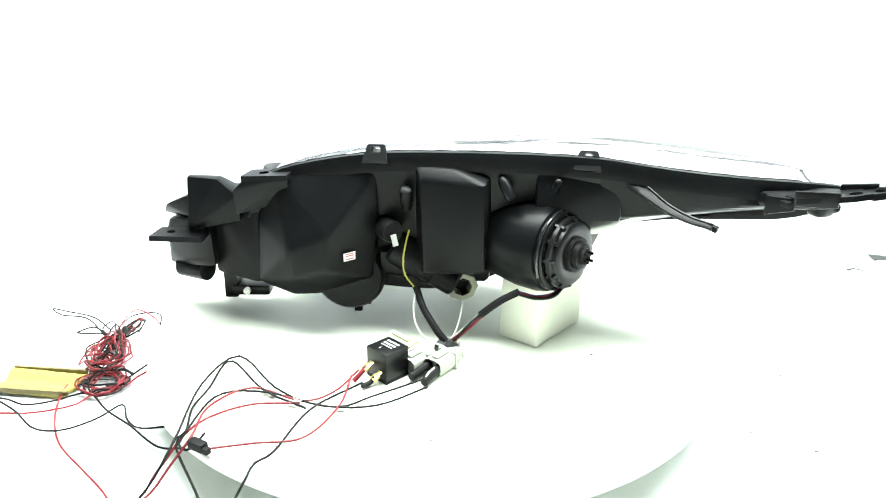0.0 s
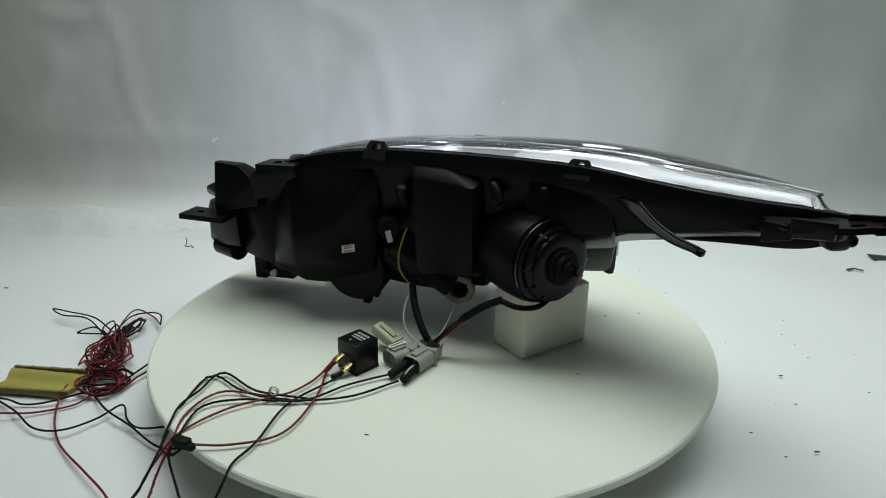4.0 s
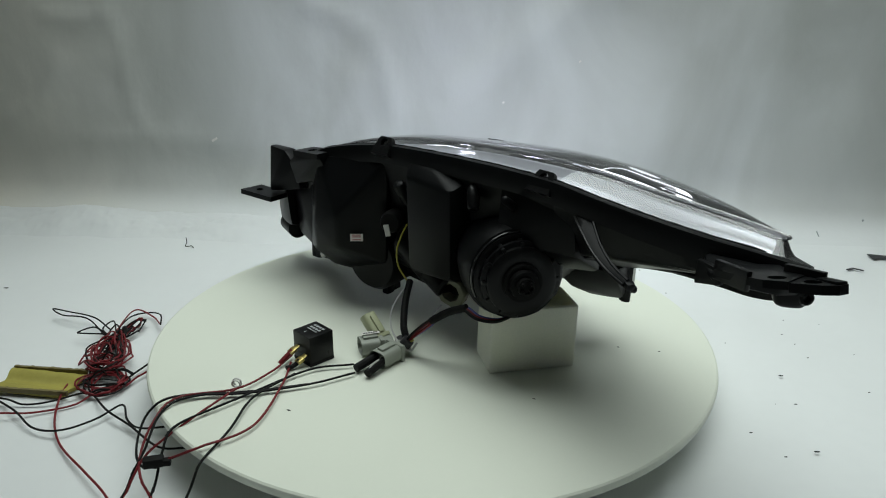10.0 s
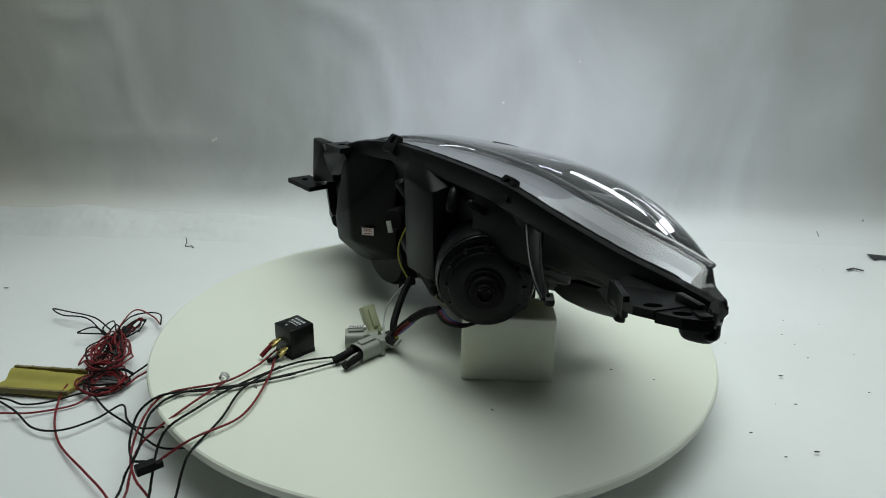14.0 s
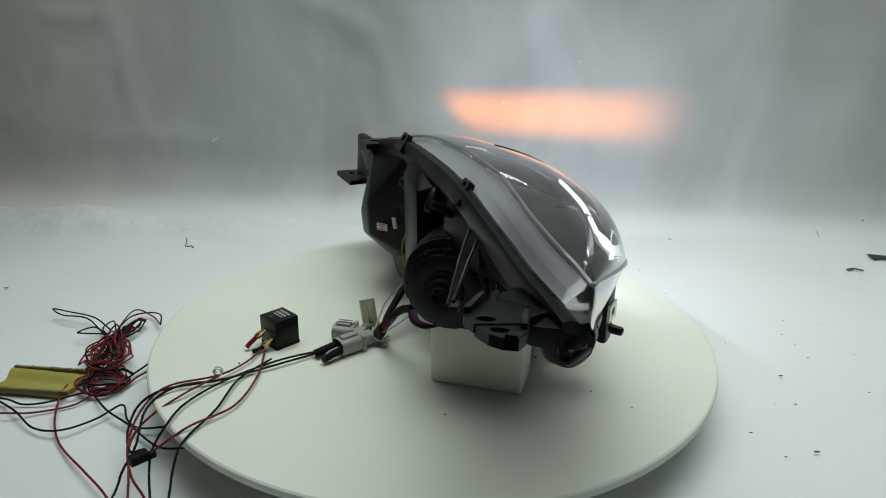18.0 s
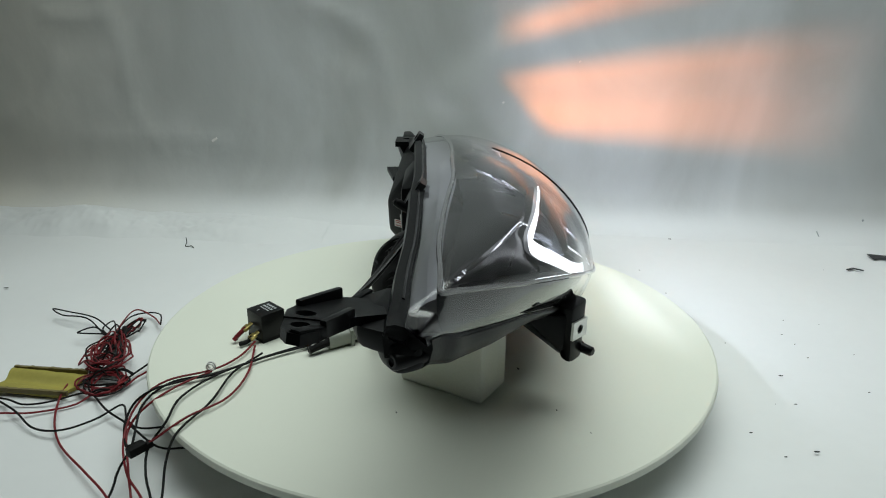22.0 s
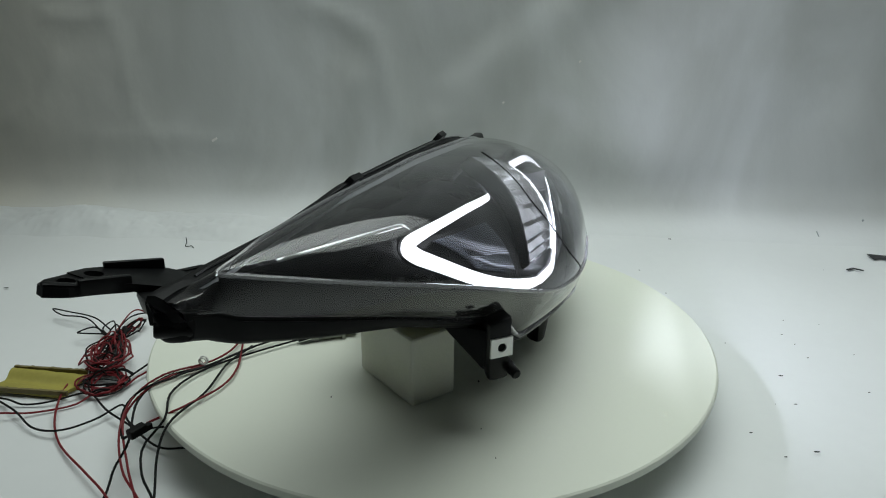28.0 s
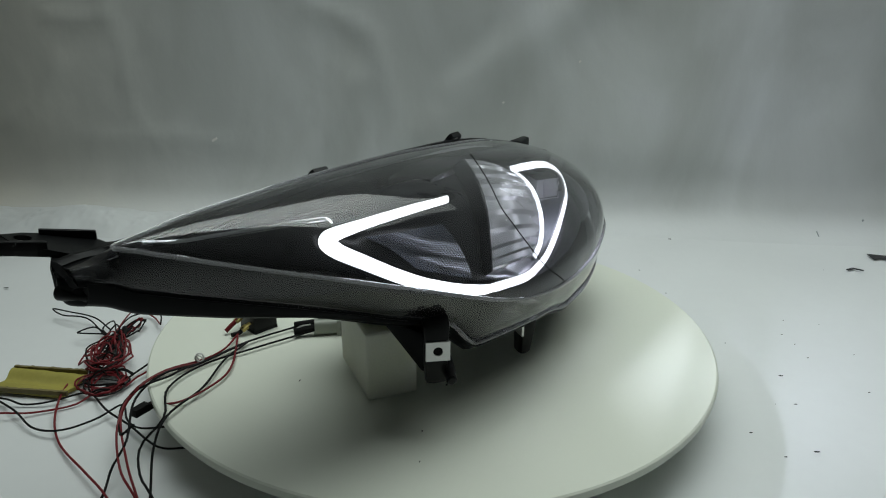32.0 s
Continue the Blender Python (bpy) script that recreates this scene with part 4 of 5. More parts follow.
def build_inside(lamp):
    # black bezel behind the lens face, sunk into a well round the projector
    well = [(x, 0.14 * v) for x, v in ((0.020, 0.14), (0.060, 0.355), (0.088, 0.54), (0.112, 0.75), (0.122, 0.90), (0.060, 0.985), (0.006, 0.94), (-0.032, 0.86), (-0.082, 0.74), (-0.112, 0.65), (-0.130, 0.506), (-0.112, 0.39), (-0.088, 0.345), (-0.047, 0.33), (-0.016, 0.28))]

    def well_depth(x, v):
        """How far a place of the face lies inside the well's outline."""
        y, inside, far = 0.14 * v, False, 9.0
        for (x1, y1), (x2, y2) in zip(well, well[1:] + well[:1]):
            if (y1 > y) != (y2 > y) and x < x1 + (y - y1) * (x2 - x1) / (y2 - y1):
                inside = not inside
            dx, dy = x2 - x1, y2 - y1
            t = min(1, max(0, ((x - x1) * dx + (y - y1) * dy) / (dx * dx + dy * dy)))
            far = min(far, math.hypot(x - x1 - t * dx, y - y1 - t * dy))
        return far if inside else 0.0

    def is_open(q):
        h = HOOD.inverted() @ q
        return -0.027 < h.x < 0.017 and -0.016 < h.z < 0.019 and h.y > -0.01
    bm = bmesh.new()
    xs = steps(-0.185, 0.340, 110)
    nv = 44
    rows = []
    for x in xs:
        k = min(1, (x + 0.185) / 0.05, (0.345 - x) / 0.06)
        ridge = min(1, max(0, (x - 0.09) / 0.15))
        ridge = ridge * ridge * (3 - 2 * ridge)
        vb = 0.47 - 4.0 * max(0, x - 0.30)
        row = []
        for j in range(1, nv):
            v = j / nv
            w = min(1, well_depth(x, v) / 0.012)
            # two plain slopes that meet in a ridge towards the tail
            crest = ridge * max(0, 1 - abs(v - vb) / (0.55 if v > vb else 0.42))
            if x < 0.245:
                crest *= 1 - min(1, max(0, (v - vb) / 0.07)) * min(1, (0.245 - x) / 0.030)
            row.append(dome(x, v, 0.009 + 0.0175 * max(0, k) * (1 - 0.85 * crest) + 0.026 * w * w * (3 - 2 * w)))
        rows.append(row)
    R = [[bm.verts.new(q) for q in r] for r in rows]
    for i in range(len(R) - 1):
        for j in range(nv - 2):
            if not is_open((rows[i][j] + rows[i + 1][j + 1]) / 2):
                bm.faces.new((R[i][j], R[i][j + 1], R[i + 1][j + 1], R[i + 1][j]))
    part("bezel", bm, M_BEZEL, lamp, "glossy black inner bezel", sharp=60)

    # silvered fluted shroud that leads from the bezel to the projector's ring
    edge = spline([(0.0180, 0.0380, 0.1985), (0.0233, 0.0440, 0.1975), (0.0576, 0.0717, 0.1895), (0.0808, 0.0906, 0.1725), (0.1001, 0.1035, 0.1433), (0.1061, 0.1078, 0.1249)], 12)
    ring = spline([(-0.0200, 0.0640, 0.1795), (-0.0273, 0.0732, 0.1780), (-0.0340, 0.0826, 0.1735), (-0.0300, 0.0965, 0.1625), (-0.0119, 0.1104, 0.1500), (0.0057, 0.1190, 0.1381), (0.0187, 0.1223, 0.1270), (0.0379, 0.1232, 0.1188)], 10)

    def sample(line, f):
        s = f * (len(line) - 1)
        i = min(int(s), len(line) - 2)
        return line[i].lerp(line[i + 1], s - i)
    bm = bmesh.new()
    rings = []
    flutes = 11
    for i in range(flutes * 4 + 1):
        f = i / (flutes * 4)
        a, b = sample(edge, f), sample(ring, f)
        out = Vector((0.1, 0.75, 0.65)).normalized()
        wave = (0.0, 0.0007, 0.0014, 0.0021)[i % 4]
        rings.append([a + out * wave * 0.5] + [a.lerp(b, t) + out * (0.006 * math.sin(math.pi * t) + (wave - 0.0015) * min(1, (1 - t) / 0.3)) for t in (0.08, 0.2, 0.35, 0.5, 0.65, 0.8, 0.92)] + [b, b - out * 0.008])
    loft(bm, rings, closed=False, caps=False)
    bowl = part("reflector_shroud", bm, M_SHROUD, lamp, "silvered fluted reflector shroud", sharp=25)
    bm = bmesh.new()
    loft(bm, [[q + Vector((0.0012, 0, 0)) + out * 0.0012, q + Vector((0.0030, 0, 0)), q + Vector((0.0030, 0, 0)) - out * 0.016, q - out * 0.016] for q in edge])
    part("shroud_lip", bm, M_BEZEL, bowl, "black lip round the reflector shroud")
    bm = bmesh.new()
    tip = Vector((-0.004, 0.0900, 0.1450))
    lathe(bm, ((-0.012, 0.024), (0.0, 0.023), (0.006, 0.0195), (0.010, 0.013), (0.0115, 0.005), (0.0115, 0.0)), lambda d: tip + BEAM * d, BEAM, 28)
    lens = part("projector_lens", bm, M_BULB, bowl, "lit projector lens")
    bm = bmesh.new()
    one = BEAM.orthogonal().normalized()
    two = BEAM.cross(one)
    bm.faces.new([bm.verts.new(tip + BEAM * 0.0130 + 0.012 * (math.cos(a) * one + math.sin(a) * two)) for a in [2 * math.pi * k / 20 for k in range(20)]])
    face_forward(part("beam_spot", bm, M_BEAM, lens, "bright lit spot of the projector", smooth=False), BEAM)
    # plate added to block the light from the spot's back
    bm = bmesh.new()
    cyl(bm, 0.0125, 0.0125, 0.0008, toward(tip + BEAM * 0.0124, BEAM), 20)
    part("spot_backing", bm, M_RUBBER, lens, "black plate behind the lit spot")
    bm = bmesh.new()
    ribbon(bm, ring, [0.0038] * len(ring), [Vector((-0.30, 0.85, 0.45))] * len(ring), 0.0014)
    part("projector_ring", bm, M_DRL_THIN, bowl, "glowing white ring round the projector")

    # white light guide: open wedge, then a thin loop round the projector
    front = Vector((0.45, 0.85, 0.20)).normalized()
    keys = ((0.1212, 0.458, 0.0040, 9.0), (0.1618, 0.492, 0.0048, 10.5), (0.2045, 0.551, 0.0054, 12.5), (0.2316, 0.616, 0.0068, 13.5), (0.2422, 0.674, 0.0084, 14.0), (0.2441, 0.735, 0.0086, 14.0),
            (0.2397, 0.821, 0.0076, 12.5), (0.2207, 0.914, 0.0070, 10.0), (0.1986, 0.963, 0.0068, 8.0), (0.1717, 0.975, 0.0066, 6.5), (0.1454, 0.967, 0.0058, 5.5), (0.1284, 0.948, 0.0044, 5.5))
    kk = spline([k[:3] for k in keys], 10)
    sunk = spline([(k[3] / 1000, 0, 0) for k in keys], 10)
    line = [dome(q.x, q.y, d.x) for q, d in zip(kk, sunk)]
    for name, wide, off, thick, mat, label in (("light_guide", 0.0, 0.0, 0.0012, M_DRL, "glowing white wedge-shaped light strip"), ("guide_backing", 0.0002, -0.0080, 0.0066, M_BEZEL, "black wall behind the light strip")):
        bm = bmesh.new()
        ribbon(bm, [q + front * off for q in line], [0.76 * q.z + wide for q in kk], [front] * len(kk), thick)
        part(name, bm, mat, lamp, label)
    loop = spline([dome(0.1330, 0.955, 0.0055), (0.072, 0.1250, 0.1090), (0.037, 0.1255, 0.1065), (0.0048, 0.1250, 0.1091), (-0.0326, 0.1222, 0.1191), (-0.0750, 0.1155, 0.1310), (-0.1050, 0.1090, 0.1430), (-0.1160, 0.0987, 0.1584), (-0.1060, 0.0888, 0.1700), (-0.0843, 0.0825, 0.1760), (-0.0460, 0.0790, 0.1815), (-0.0200, 0.0735, 0.1830)], 8)
    face = Vector((-0.33, 0.87, 0.36)).normalized()
    for name, w, off, mat, label in (("light_guide_loop", 0.0038, 0.0012, M_DRL_THIN, "thin glowing white loop"), ("loop_backing", 0.0046, -0.0020, M_BEZEL, "black lip behind the glowing loop")):
        bm = bmesh.new()
        ribbon(bm, [q + face * off for q in loop], [w] * len(loop), [face] * len(loop), 0.0010 if off > 0 else 0.0022)
        part(name, bm, mat, lamp, label)

    # prismatic signal lens inside the wedge
    bm = bmesh.new()
    tri = [(0.211, 0.625), (0.134, 0.560), (0.136, 0.930), (0.184, 0.885)]
    n = 26

    def prism_at(a, b, deep):
        x = (1 - a) * ((1 - b) * tri[0][0] + b * tri[1][0]) + a * ((1 - b) * tri[3][0] + b * tri[2][0])
        v = (1 - a) * ((1 - b) * tri[0][1] + b * tri[1][1]) + a * ((1 - b) * tri[3][1] + b * tri[2][1])
        return bm.verts.new(dome(x, v, deep))
    V = [[prism_at(i / n, j / n, 0.0240) for j in range(n + 1)] for i in range(n + 1)]
    for i in range(n):
        for j in range(n):
            tip = prism_at((i + 0.5) / n, (j + 0.5) / n, 0.0226 if i < n * 0.62 else 0.0232)
            ring4 = (V[i][j], V[i][j + 1], V[i + 1][j + 1], V[i + 1][j])
            for k in range(4):
                bm.faces.new((ring4[k], ring4[(k + 1) % 4], tip))
    part("signal_lens", bm, M_PRISM, lamp, "grey prismatic signal lens", smooth=False)
    # chrome strip along the bezel's ridge, put there for the bright reflection on it
    line = spline([(0.335, -0.0490, 0.1985)] + [dome(x, v, 0.0092) for x, v in ((0.316, 0.395), (0.300, 0.458), (0.265, 0.472), (0.236, 0.480), (0.2315, 0.500), (0.2312, 0.539))], 8)
    bm = bmesh.new()
    ribbon(bm, line, [0.0017] * len(line), [Vector((0.25, 0.75, 0.6))] * len(line), 0.0007)
    part("trim_blade", bm, M_CHROME, lamp, "thin bright chrome trim blade")
    # ribbed clear strips in the side band
    bm = bmesh.new()
    rings = []
    for x in steps(-0.10, 0.342, 70):
        fu, cu = along(FLANGE_UP, x), along(CREASE_UP, x)
        p0, p1 = Vector((x, *fu)), Vector((x, *cu))
        rings.append([p0.lerp(p1, k / 10) + Vector((0, 0.004 - 0.002 * k / 10, -0.004 - 0.002 * k / 10)) + Vector((0, 0.0010, -0.0012)) * (0, 0.5, 0.6, 0.5, 0.3, 0.0, 0.1, 0.2, 0.3, 0.5, 0.2)[k] for k in range(11)])
    loft(bm, rings, closed=False)
    part("side_reflector", bm, M_SIDE, lamp, "silvery ribbed reflector strip behind the lens edge", sharp=12)
    bm = bmesh.new()
    rings = []
    for x in steps(0.105, 0.345, 40):
        fl, cl = along(FLANGE_LOW, x), along(CREASE_LOW, x)
        p0, p1 = Vector((x, *cl)), Vector((x, *fl))
        rings.append([p0 + Vector((0, -0.008, 0.0)), p0.lerp(p1, 0.5) + Vector((0, -0.008, 0.004)), p1 + Vector((0, -0.004, 0.004))])
    loft(bm, rings, closed=False)
    part("lower_skirt", bm, M_SKIRT, lamp, "dark grey lower skirt behind the lens edge")

    # amber signal bulb in an added square black hood; an added turning shade blinks it
    hood = part("added_signal_hood", hood_mesh(), M_RUBBER, lamp)
    bm = bmesh.new()
    bm.faces.new([bm.verts.new(HOOD @ Vector(q)) for q in ((0.0024, -0.001, -0.0009), (-0.0024, -0.001, -0.0009), (-0.0024, -0.001, 0.0009), (0.0024, -0.001, 0.0009))])
    face_forward(part("amber_bulb", bm, M_AMBER, hood, "amber signal bulb, lit", smooth=False), HOOD.to_3x3() @ Vector((0, 1, 0)))
    bm = bmesh.new()
    box(bm, (0.006, 0.0008, 0.004), HOOD @ Matrix.Translation((0, -0.0016, 0)))
    part("bulb_plate", bm, M_RUBBER, hood, "black plate behind the signal bulb")
    bm = bmesh.new()
    box(bm, (0.0208, 0.0014, 0.0190), None)
    flap = part("signal_shade", bm, M_RUBBER, lamp)
    flap.matrix_basis = HOOD @ Matrix.Translation((-0.0017, 0.0045, 0))
    return flap


BEAM = Vector((-0.62, 0.765, 0.17)).normalized()
HOOD = Matrix.Translation((-0.068, 0.088, 0.155)) @ pose(0, 0, 0, 3.5, 0, 43)


def hood_mesh():
    bm = bmesh.new()
    for x, z, sx, sz in ((-0.0130, 0, 0.0014, 0.0224), (0.0070, 0, 0.0014, 0.0224), (-0.0017, -0.0105, 0.0240, 0.0014), (-0.0017, 0.0105, 0.0240, 0.0014)):
        box(bm, (sx, 0.0250, sz), HOOD @ Matrix.Translation((x, 0.0084, z)))
    box(bm, (0.0240, 0.0014, 0.0224), HOOD @ Matrix.Translation((-0.0017, -0.0042, 0)))
    # slanted bar, low sill and two thin ribs across the mouth, added to stripe the light
    for z, h, lean in ((0.0039, 0.0030, -4), (-0.0069, 0.0073, 0), (0.0003, 0.0003, -2), (0.0076, 0.0005, -5)):
        box(bm, (0.0240, 0.0010, h), HOOD @ Matrix.Translation((-0.0017, 0.0200, z)) @ pose(0, 0, 0, 0, lean, 0))
    return bm


M_SIDE = material("silvery_strip", (0.66, 0.67, 0.71), 0.30, 0.5, stain=0.10, stain_scale=5)
M_SKIRT = material("dark_skirt", (0.010, 0.0105, 0.011), 0.40, 0.0, spec=0.06, stain=0.3, stain_scale=20)


def build_harness(lamp):
    def wire(name, pts, r, mat, label=""):
        bm = bmesh.new()
        tube(bm, spline(pts, 8), r, 8)
        return part(name, bm, mat, lamp, label)
    wire("yellow_wire", [(-0.027, -0.014, 0.118), (-0.0305, -0.020, 0.105), (-0.0330, -0.0245, 0.089), (-0.0310, -0.0240, 0.0714), (-0.0196, -0.020, 0.0531)], 0.0009, M_YELLOW, "yellow insulated wire")
    # corrugated sleeves
    for pts in ([(-0.020, -0.018, 0.056), (-0.012, -0.036, 0.040), (0.002, -0.056, 0.024), (0.012, -0.064, 0.014)],
                [(0.085, -0.062, 0.070), (0.066, -0.065, 0.061), (0.046, -0.067, 0.046)]):
        bm = bmesh.new()
        line = spline(pts, 14)
        tube(bm, line, 0.0038, 12, 0.06)
        part("corrugated_sleeve", bm, M_RUBBER, lamp, "black corrugated cable sleeve")
    wire("white_wire", [(-0.020, -0.022, 0.053), (-0.022, -0.036, 0.042), (-0.020, -0.050, 0.030), (-0.012, -0.060, 0.019), (0.000, -0.068, 0.015), (0.008, -0.073, 0.014)], 0.0010, M_WHITEWIRE, "white insulated wire")
    wire("white_wire", [(0.030, -0.028, 0.045), (0.026, -0.045, 0.030), (0.018, -0.062, 0.016), (0.010, -0.078, 0.008)], 0.0010, M_WHITEWIRE)
    for dx, mat in ((0.0, M_RED), (0.003, M_BLUEWIRE), (-0.003, M_DARKWIRE), (0.005, M_YELLOW)):
        wire("lead", [(0.018 + dx, -0.066, 0.018), (0.012 + dx, -0.078, 0.010), (0.008 + dx, -0.090, 0.007), (0.004 + dx * 1.5, -0.100, 0.006)], 0.0014, mat)
    for dx, mat in ((0.0, M_RED), (0.003, M_BLUEWIRE), (-0.003, M_DARKWIRE)):
        wire("lead", [(0.085, -0.062 + dx, 0.068), (0.102, -0.066 + dx, 0.0655), (0.120, -0.061 + dx, 0.0665), (0.132, -0.048 + dx, 0.0730)], 0.0016, mat)
    for dx, dz, mat in ((0.0, 0.0016, M_RED), (0.0026, 0.0, M_BLUEWIRE), (-0.0026, 0.0, M_DARKWIRE), (0.0, -0.0018, M_RED), (0.0014, 0.003, M_WHITEWIRE)):
        wire("lead", [(0.050 + dx, -0.067 + dx, 0.049 + dz), (0.040 + dx * 1.4, -0.068 + dx, 0.039 + dz * 1.3), (0.028 + dx, -0.069 + dx * 1.2, 0.027 + dz), (0.016, -0.068 + dx, 0.015 + dz)], 0.0013, mat)
    bm = bmesh.new()
    tube(bm, spline([(0.004, -0.064, 0.010), (0.014, -0.072, 0.010), (0.020, -0.070, 0.018)], 6), 0.0062, 12)
    part("tape_wrap", bm, M_TAPE, lamp, "black tape round the cables")
    bm = bmesh.new()
    tube(bm, spline([(0.006, -0.074, 0.016), (0.016, -0.078, 0.012), (0.024, -0.072, 0.008), (0.026, -0.064, 0.014)], 6), 0.0012, 6)
    part("cable_tie", bm, M_WHITEWIRE, lamp, "white cable tie")


headlamp = build_headlamp()


# ---- loose things on the disc ----
def build_foam():
    f = bmesh.new()
    m = Matrix.Translation((0.118, -0.003, 0.034)) @ pose(0, 0, 0, 0, 0, 48.4)
    box(f, (0.0885, 0.0485, 0.068), m, 0.0035, 3)
    for v in f.verts:
        v.co += Vector((noise.noise(v.co * 60), noise.noise(v.co * 60 + Vector((5, 0, 0))), noise.noise(v.co * 60 + Vector((0, 5, 0))))) * 0.0007
    return tagged(part("foam_block", f, M_FOAM), "white foam block propping up the headlamp on the turntable", "foam block")


foam = build_foam()


def build_relay():
    r = empty("relay")
    bm = bmesh.new()
    box(bm, (0.0285, 0.0285, 0.030), Matrix.Translation((0, 0, 0.017)), 0.0012)
    part("relay_case", bm, M_SATIN, r)
    bm = bmesh.new()
    box(bm, (0.0290, 0.0290, 0.004), Matrix.Translation((0, 0, 0.002)), 0.0008)
    part("relay_base", bm, M_RUBBER, r)
    for row, (y, n, w) in enumerate(((0.0078, 4, 0.0030), (0.0030, 4, 0.0030), (-0.0010, 6, 0.0018))):
        for k in range(n):
            bm = bmesh.new()
            box(bm, (w, 0.0026 if row < 2 else 0.0014, 0.0002), Matrix.Translation(((k - (n - 1) / 2) * w * 1.45, y, 0.0321)))
            part("print_bar", bm, M_PRINT, r)
    bm = bmesh.new()
    box(bm, (0.0010, 0.0030, 0.0002), Matrix.Translation((-0.002, -0.0075, 0.0321)))
    part("print_bar", bm, M_PRINT, r)
    # spade terminals and their sleeves on the front-left side
    for k, (x, z, mat) in enumerate(((-0.006, 0.016, M_BRASS), (0.006, 0.010, M_BRASS))):
        bm = bmesh.new()
        box(bm, (0.0055, 0.012, 0.0012), Matrix.Translation((x, -0.0175, z)) @ pose(0, 0, 0, 24, 0, 0), 0.0004)
        box(bm, (0.0075, 0.008, 0.0035), Matrix.Translation((x, -0.0215, z - 0.002)) @ pose(0, 0, 0, 24, 0, 0), 0.001)
        part("terminal", bm, mat, r, "brass spade terminal")
    for x, z, mat in ((-0.006, 0.011, M_RED), (0.006, 0.005, M_RUBBER)):
        bm = bmesh.new()
        tube(bm, spline([(x, -0.0215, z + 0.003), (x - 0.001, -0.028, z - 0.001), (x - 0.002, -0.036, 0.004)], 5), 0.0024, 10)
        part("terminal_sleeve", bm, mat, r)
    return tagged(r, "small black square relay with worn pale printing and brass terminals", "relay")


relay = build_relay()


def build_connector(name, mat, length, r, label):
    c = empty(name)
    bm = bmesh.new()
    n = 18
    rings = []
    for x, k in ((0, 1.0), (length * 0.62, 1.0), (length * 0.64, 0.80), (length, 0.74)):
        rings.append([Vector((x, r * 1.25 * k * math.copysign(abs(math.cos(a)) ** 0.6, math.cos(a)), r + r * k * math.copysign(abs(math.sin(a)) ** 0.6, math.sin(a)))) for a in [2 * math.pi * i / n for i in range(n)]])
    rings.insert(0, [Vector((0.006, q.y * 0.8, r + (q.z - r) * 0.8)) for q in rings[0]])
    loft(bm, rings)
    part("shell", bm, mat, c)
    bm = bmesh.new()
    box(bm, (length * 0.45, r * 0.9, 0.0025), Matrix.Translation((length * 0.32, 0, 2 * r + 0.001)), 0.0006)
    part("latch", bm, mat, c)
    bm = bmesh.new()
    box(bm, (0.004, r * 2.7, r * 2.15), Matrix.Translation((length * 0.63, 0, r)), 0.0008)
    part("collar", bm, mat, c)
    return tagged(c, label, "connector", group="cable connectors")


conn_tall = build_connector("cable_connector", M_OFFWHITE, 0.044, 0.0064, "cream plastic cable connector standing askew among the cables")
conn_grey = build_connector("cable_connector", M_GREYCONN, 0.034, 0.0085, "pale grey open cable connector on the turntable")
conn_pair = build_connector("cable_connector", M_GREYCONN, 0.041, 0.0085, "pale grey cable connector with two black plugs in it")
for dy in (-0.006, 0.006):
    bm = bmesh.new()
    tube(bm, spline([(0.004, dy, 0.009), (-0.008, dy * 1.1, 0.0075), (-0.022, dy * 1.3, 0.0055)], 6), 0.0042, 10)
    part("plug_boot", bm, M_RUBBER, conn_pair, "black plug boot")
bm = bmesh.new()
box(bm, (0.019, 0.0055, 0.0004), Matrix.Translation((0.012, 0.003, 0.0205)))
strip = part("label_strip", bm, M_STICKER, conn_grey, "white printed label strip")
for k in range(6):
    bm = bmesh.new()
    box(bm, (0.0018, 0.0022, 0.0002), Matrix.Translation((0.0055 + 0.0026 * k, 0.003, 0.0208)))
    part("print_bar", bm, M_SATIN, strip)
bm = bmesh.new()
tube(bm, spline([(-0.004, -0.006, 0.0125), (-0.014, -0.0068, 0.0115), (-0.02, -0.0075, 0.0085)], 6), 0.0009, 6)
part("plug_lead", bm, M_WHITEWIRE, conn_pair)


# ---- loose things on the table sheet ----
def flat_wire(name, pts, mat, label, r=0.00105, lift=0.007, closed=False):
    rnd = random.Random(len(pts) * 7 + int(pts[0][0] * 1000))
    bm = bmesh.new()
    line = spline([(x, y, FLOOR_Z + 0.0018 + lift * rnd.random()) for x, y in pts], 8)
    tube(bm, line, r, 6)
    return tagged(part(name, bm, mat), label, "wire", group="loose wires on the table")


BLK = "thin black insulated wire lying on the white table sheet"
RED = "thin dark red insulated wire lying on the white table sheet"
flat_wire("black_wire", ((-0.52, -0.080), (-0.442, -0.087), (-0.418, -0.089), (-0.392, -0.086), (-0.369, -0.073), (-0.357, -0.067), (-0.34, -0.05)), M_DARKWIRE, BLK)
flat_wire("black_wire", ((-0.47, -0.070), (-0.443, -0.086), (-0.413, -0.110), (-0.383, -0.135), (-0.353, -0.140), (-0.331, -0.118), (-0.313, -0.098), (-0.298, -0.123), (-0.281, -0.134), (-0.250, -0.134)), M_DARKWIRE, BLK)
flat_wire("black_wire", ((-0.354, -0.072), (-0.324, -0.108), (-0.292, -0.132), (-0.254, -0.163), (-0.225, -0.165)), M_DARKWIRE, BLK)
flat_wire("red_wire", ((-0.52, -0.115), (-0.428, -0.113), (-0.399, -0.104), (-0.367, -0.089), (-0.354, -0.072), (-0.34, -0.055)), M_RED, RED)
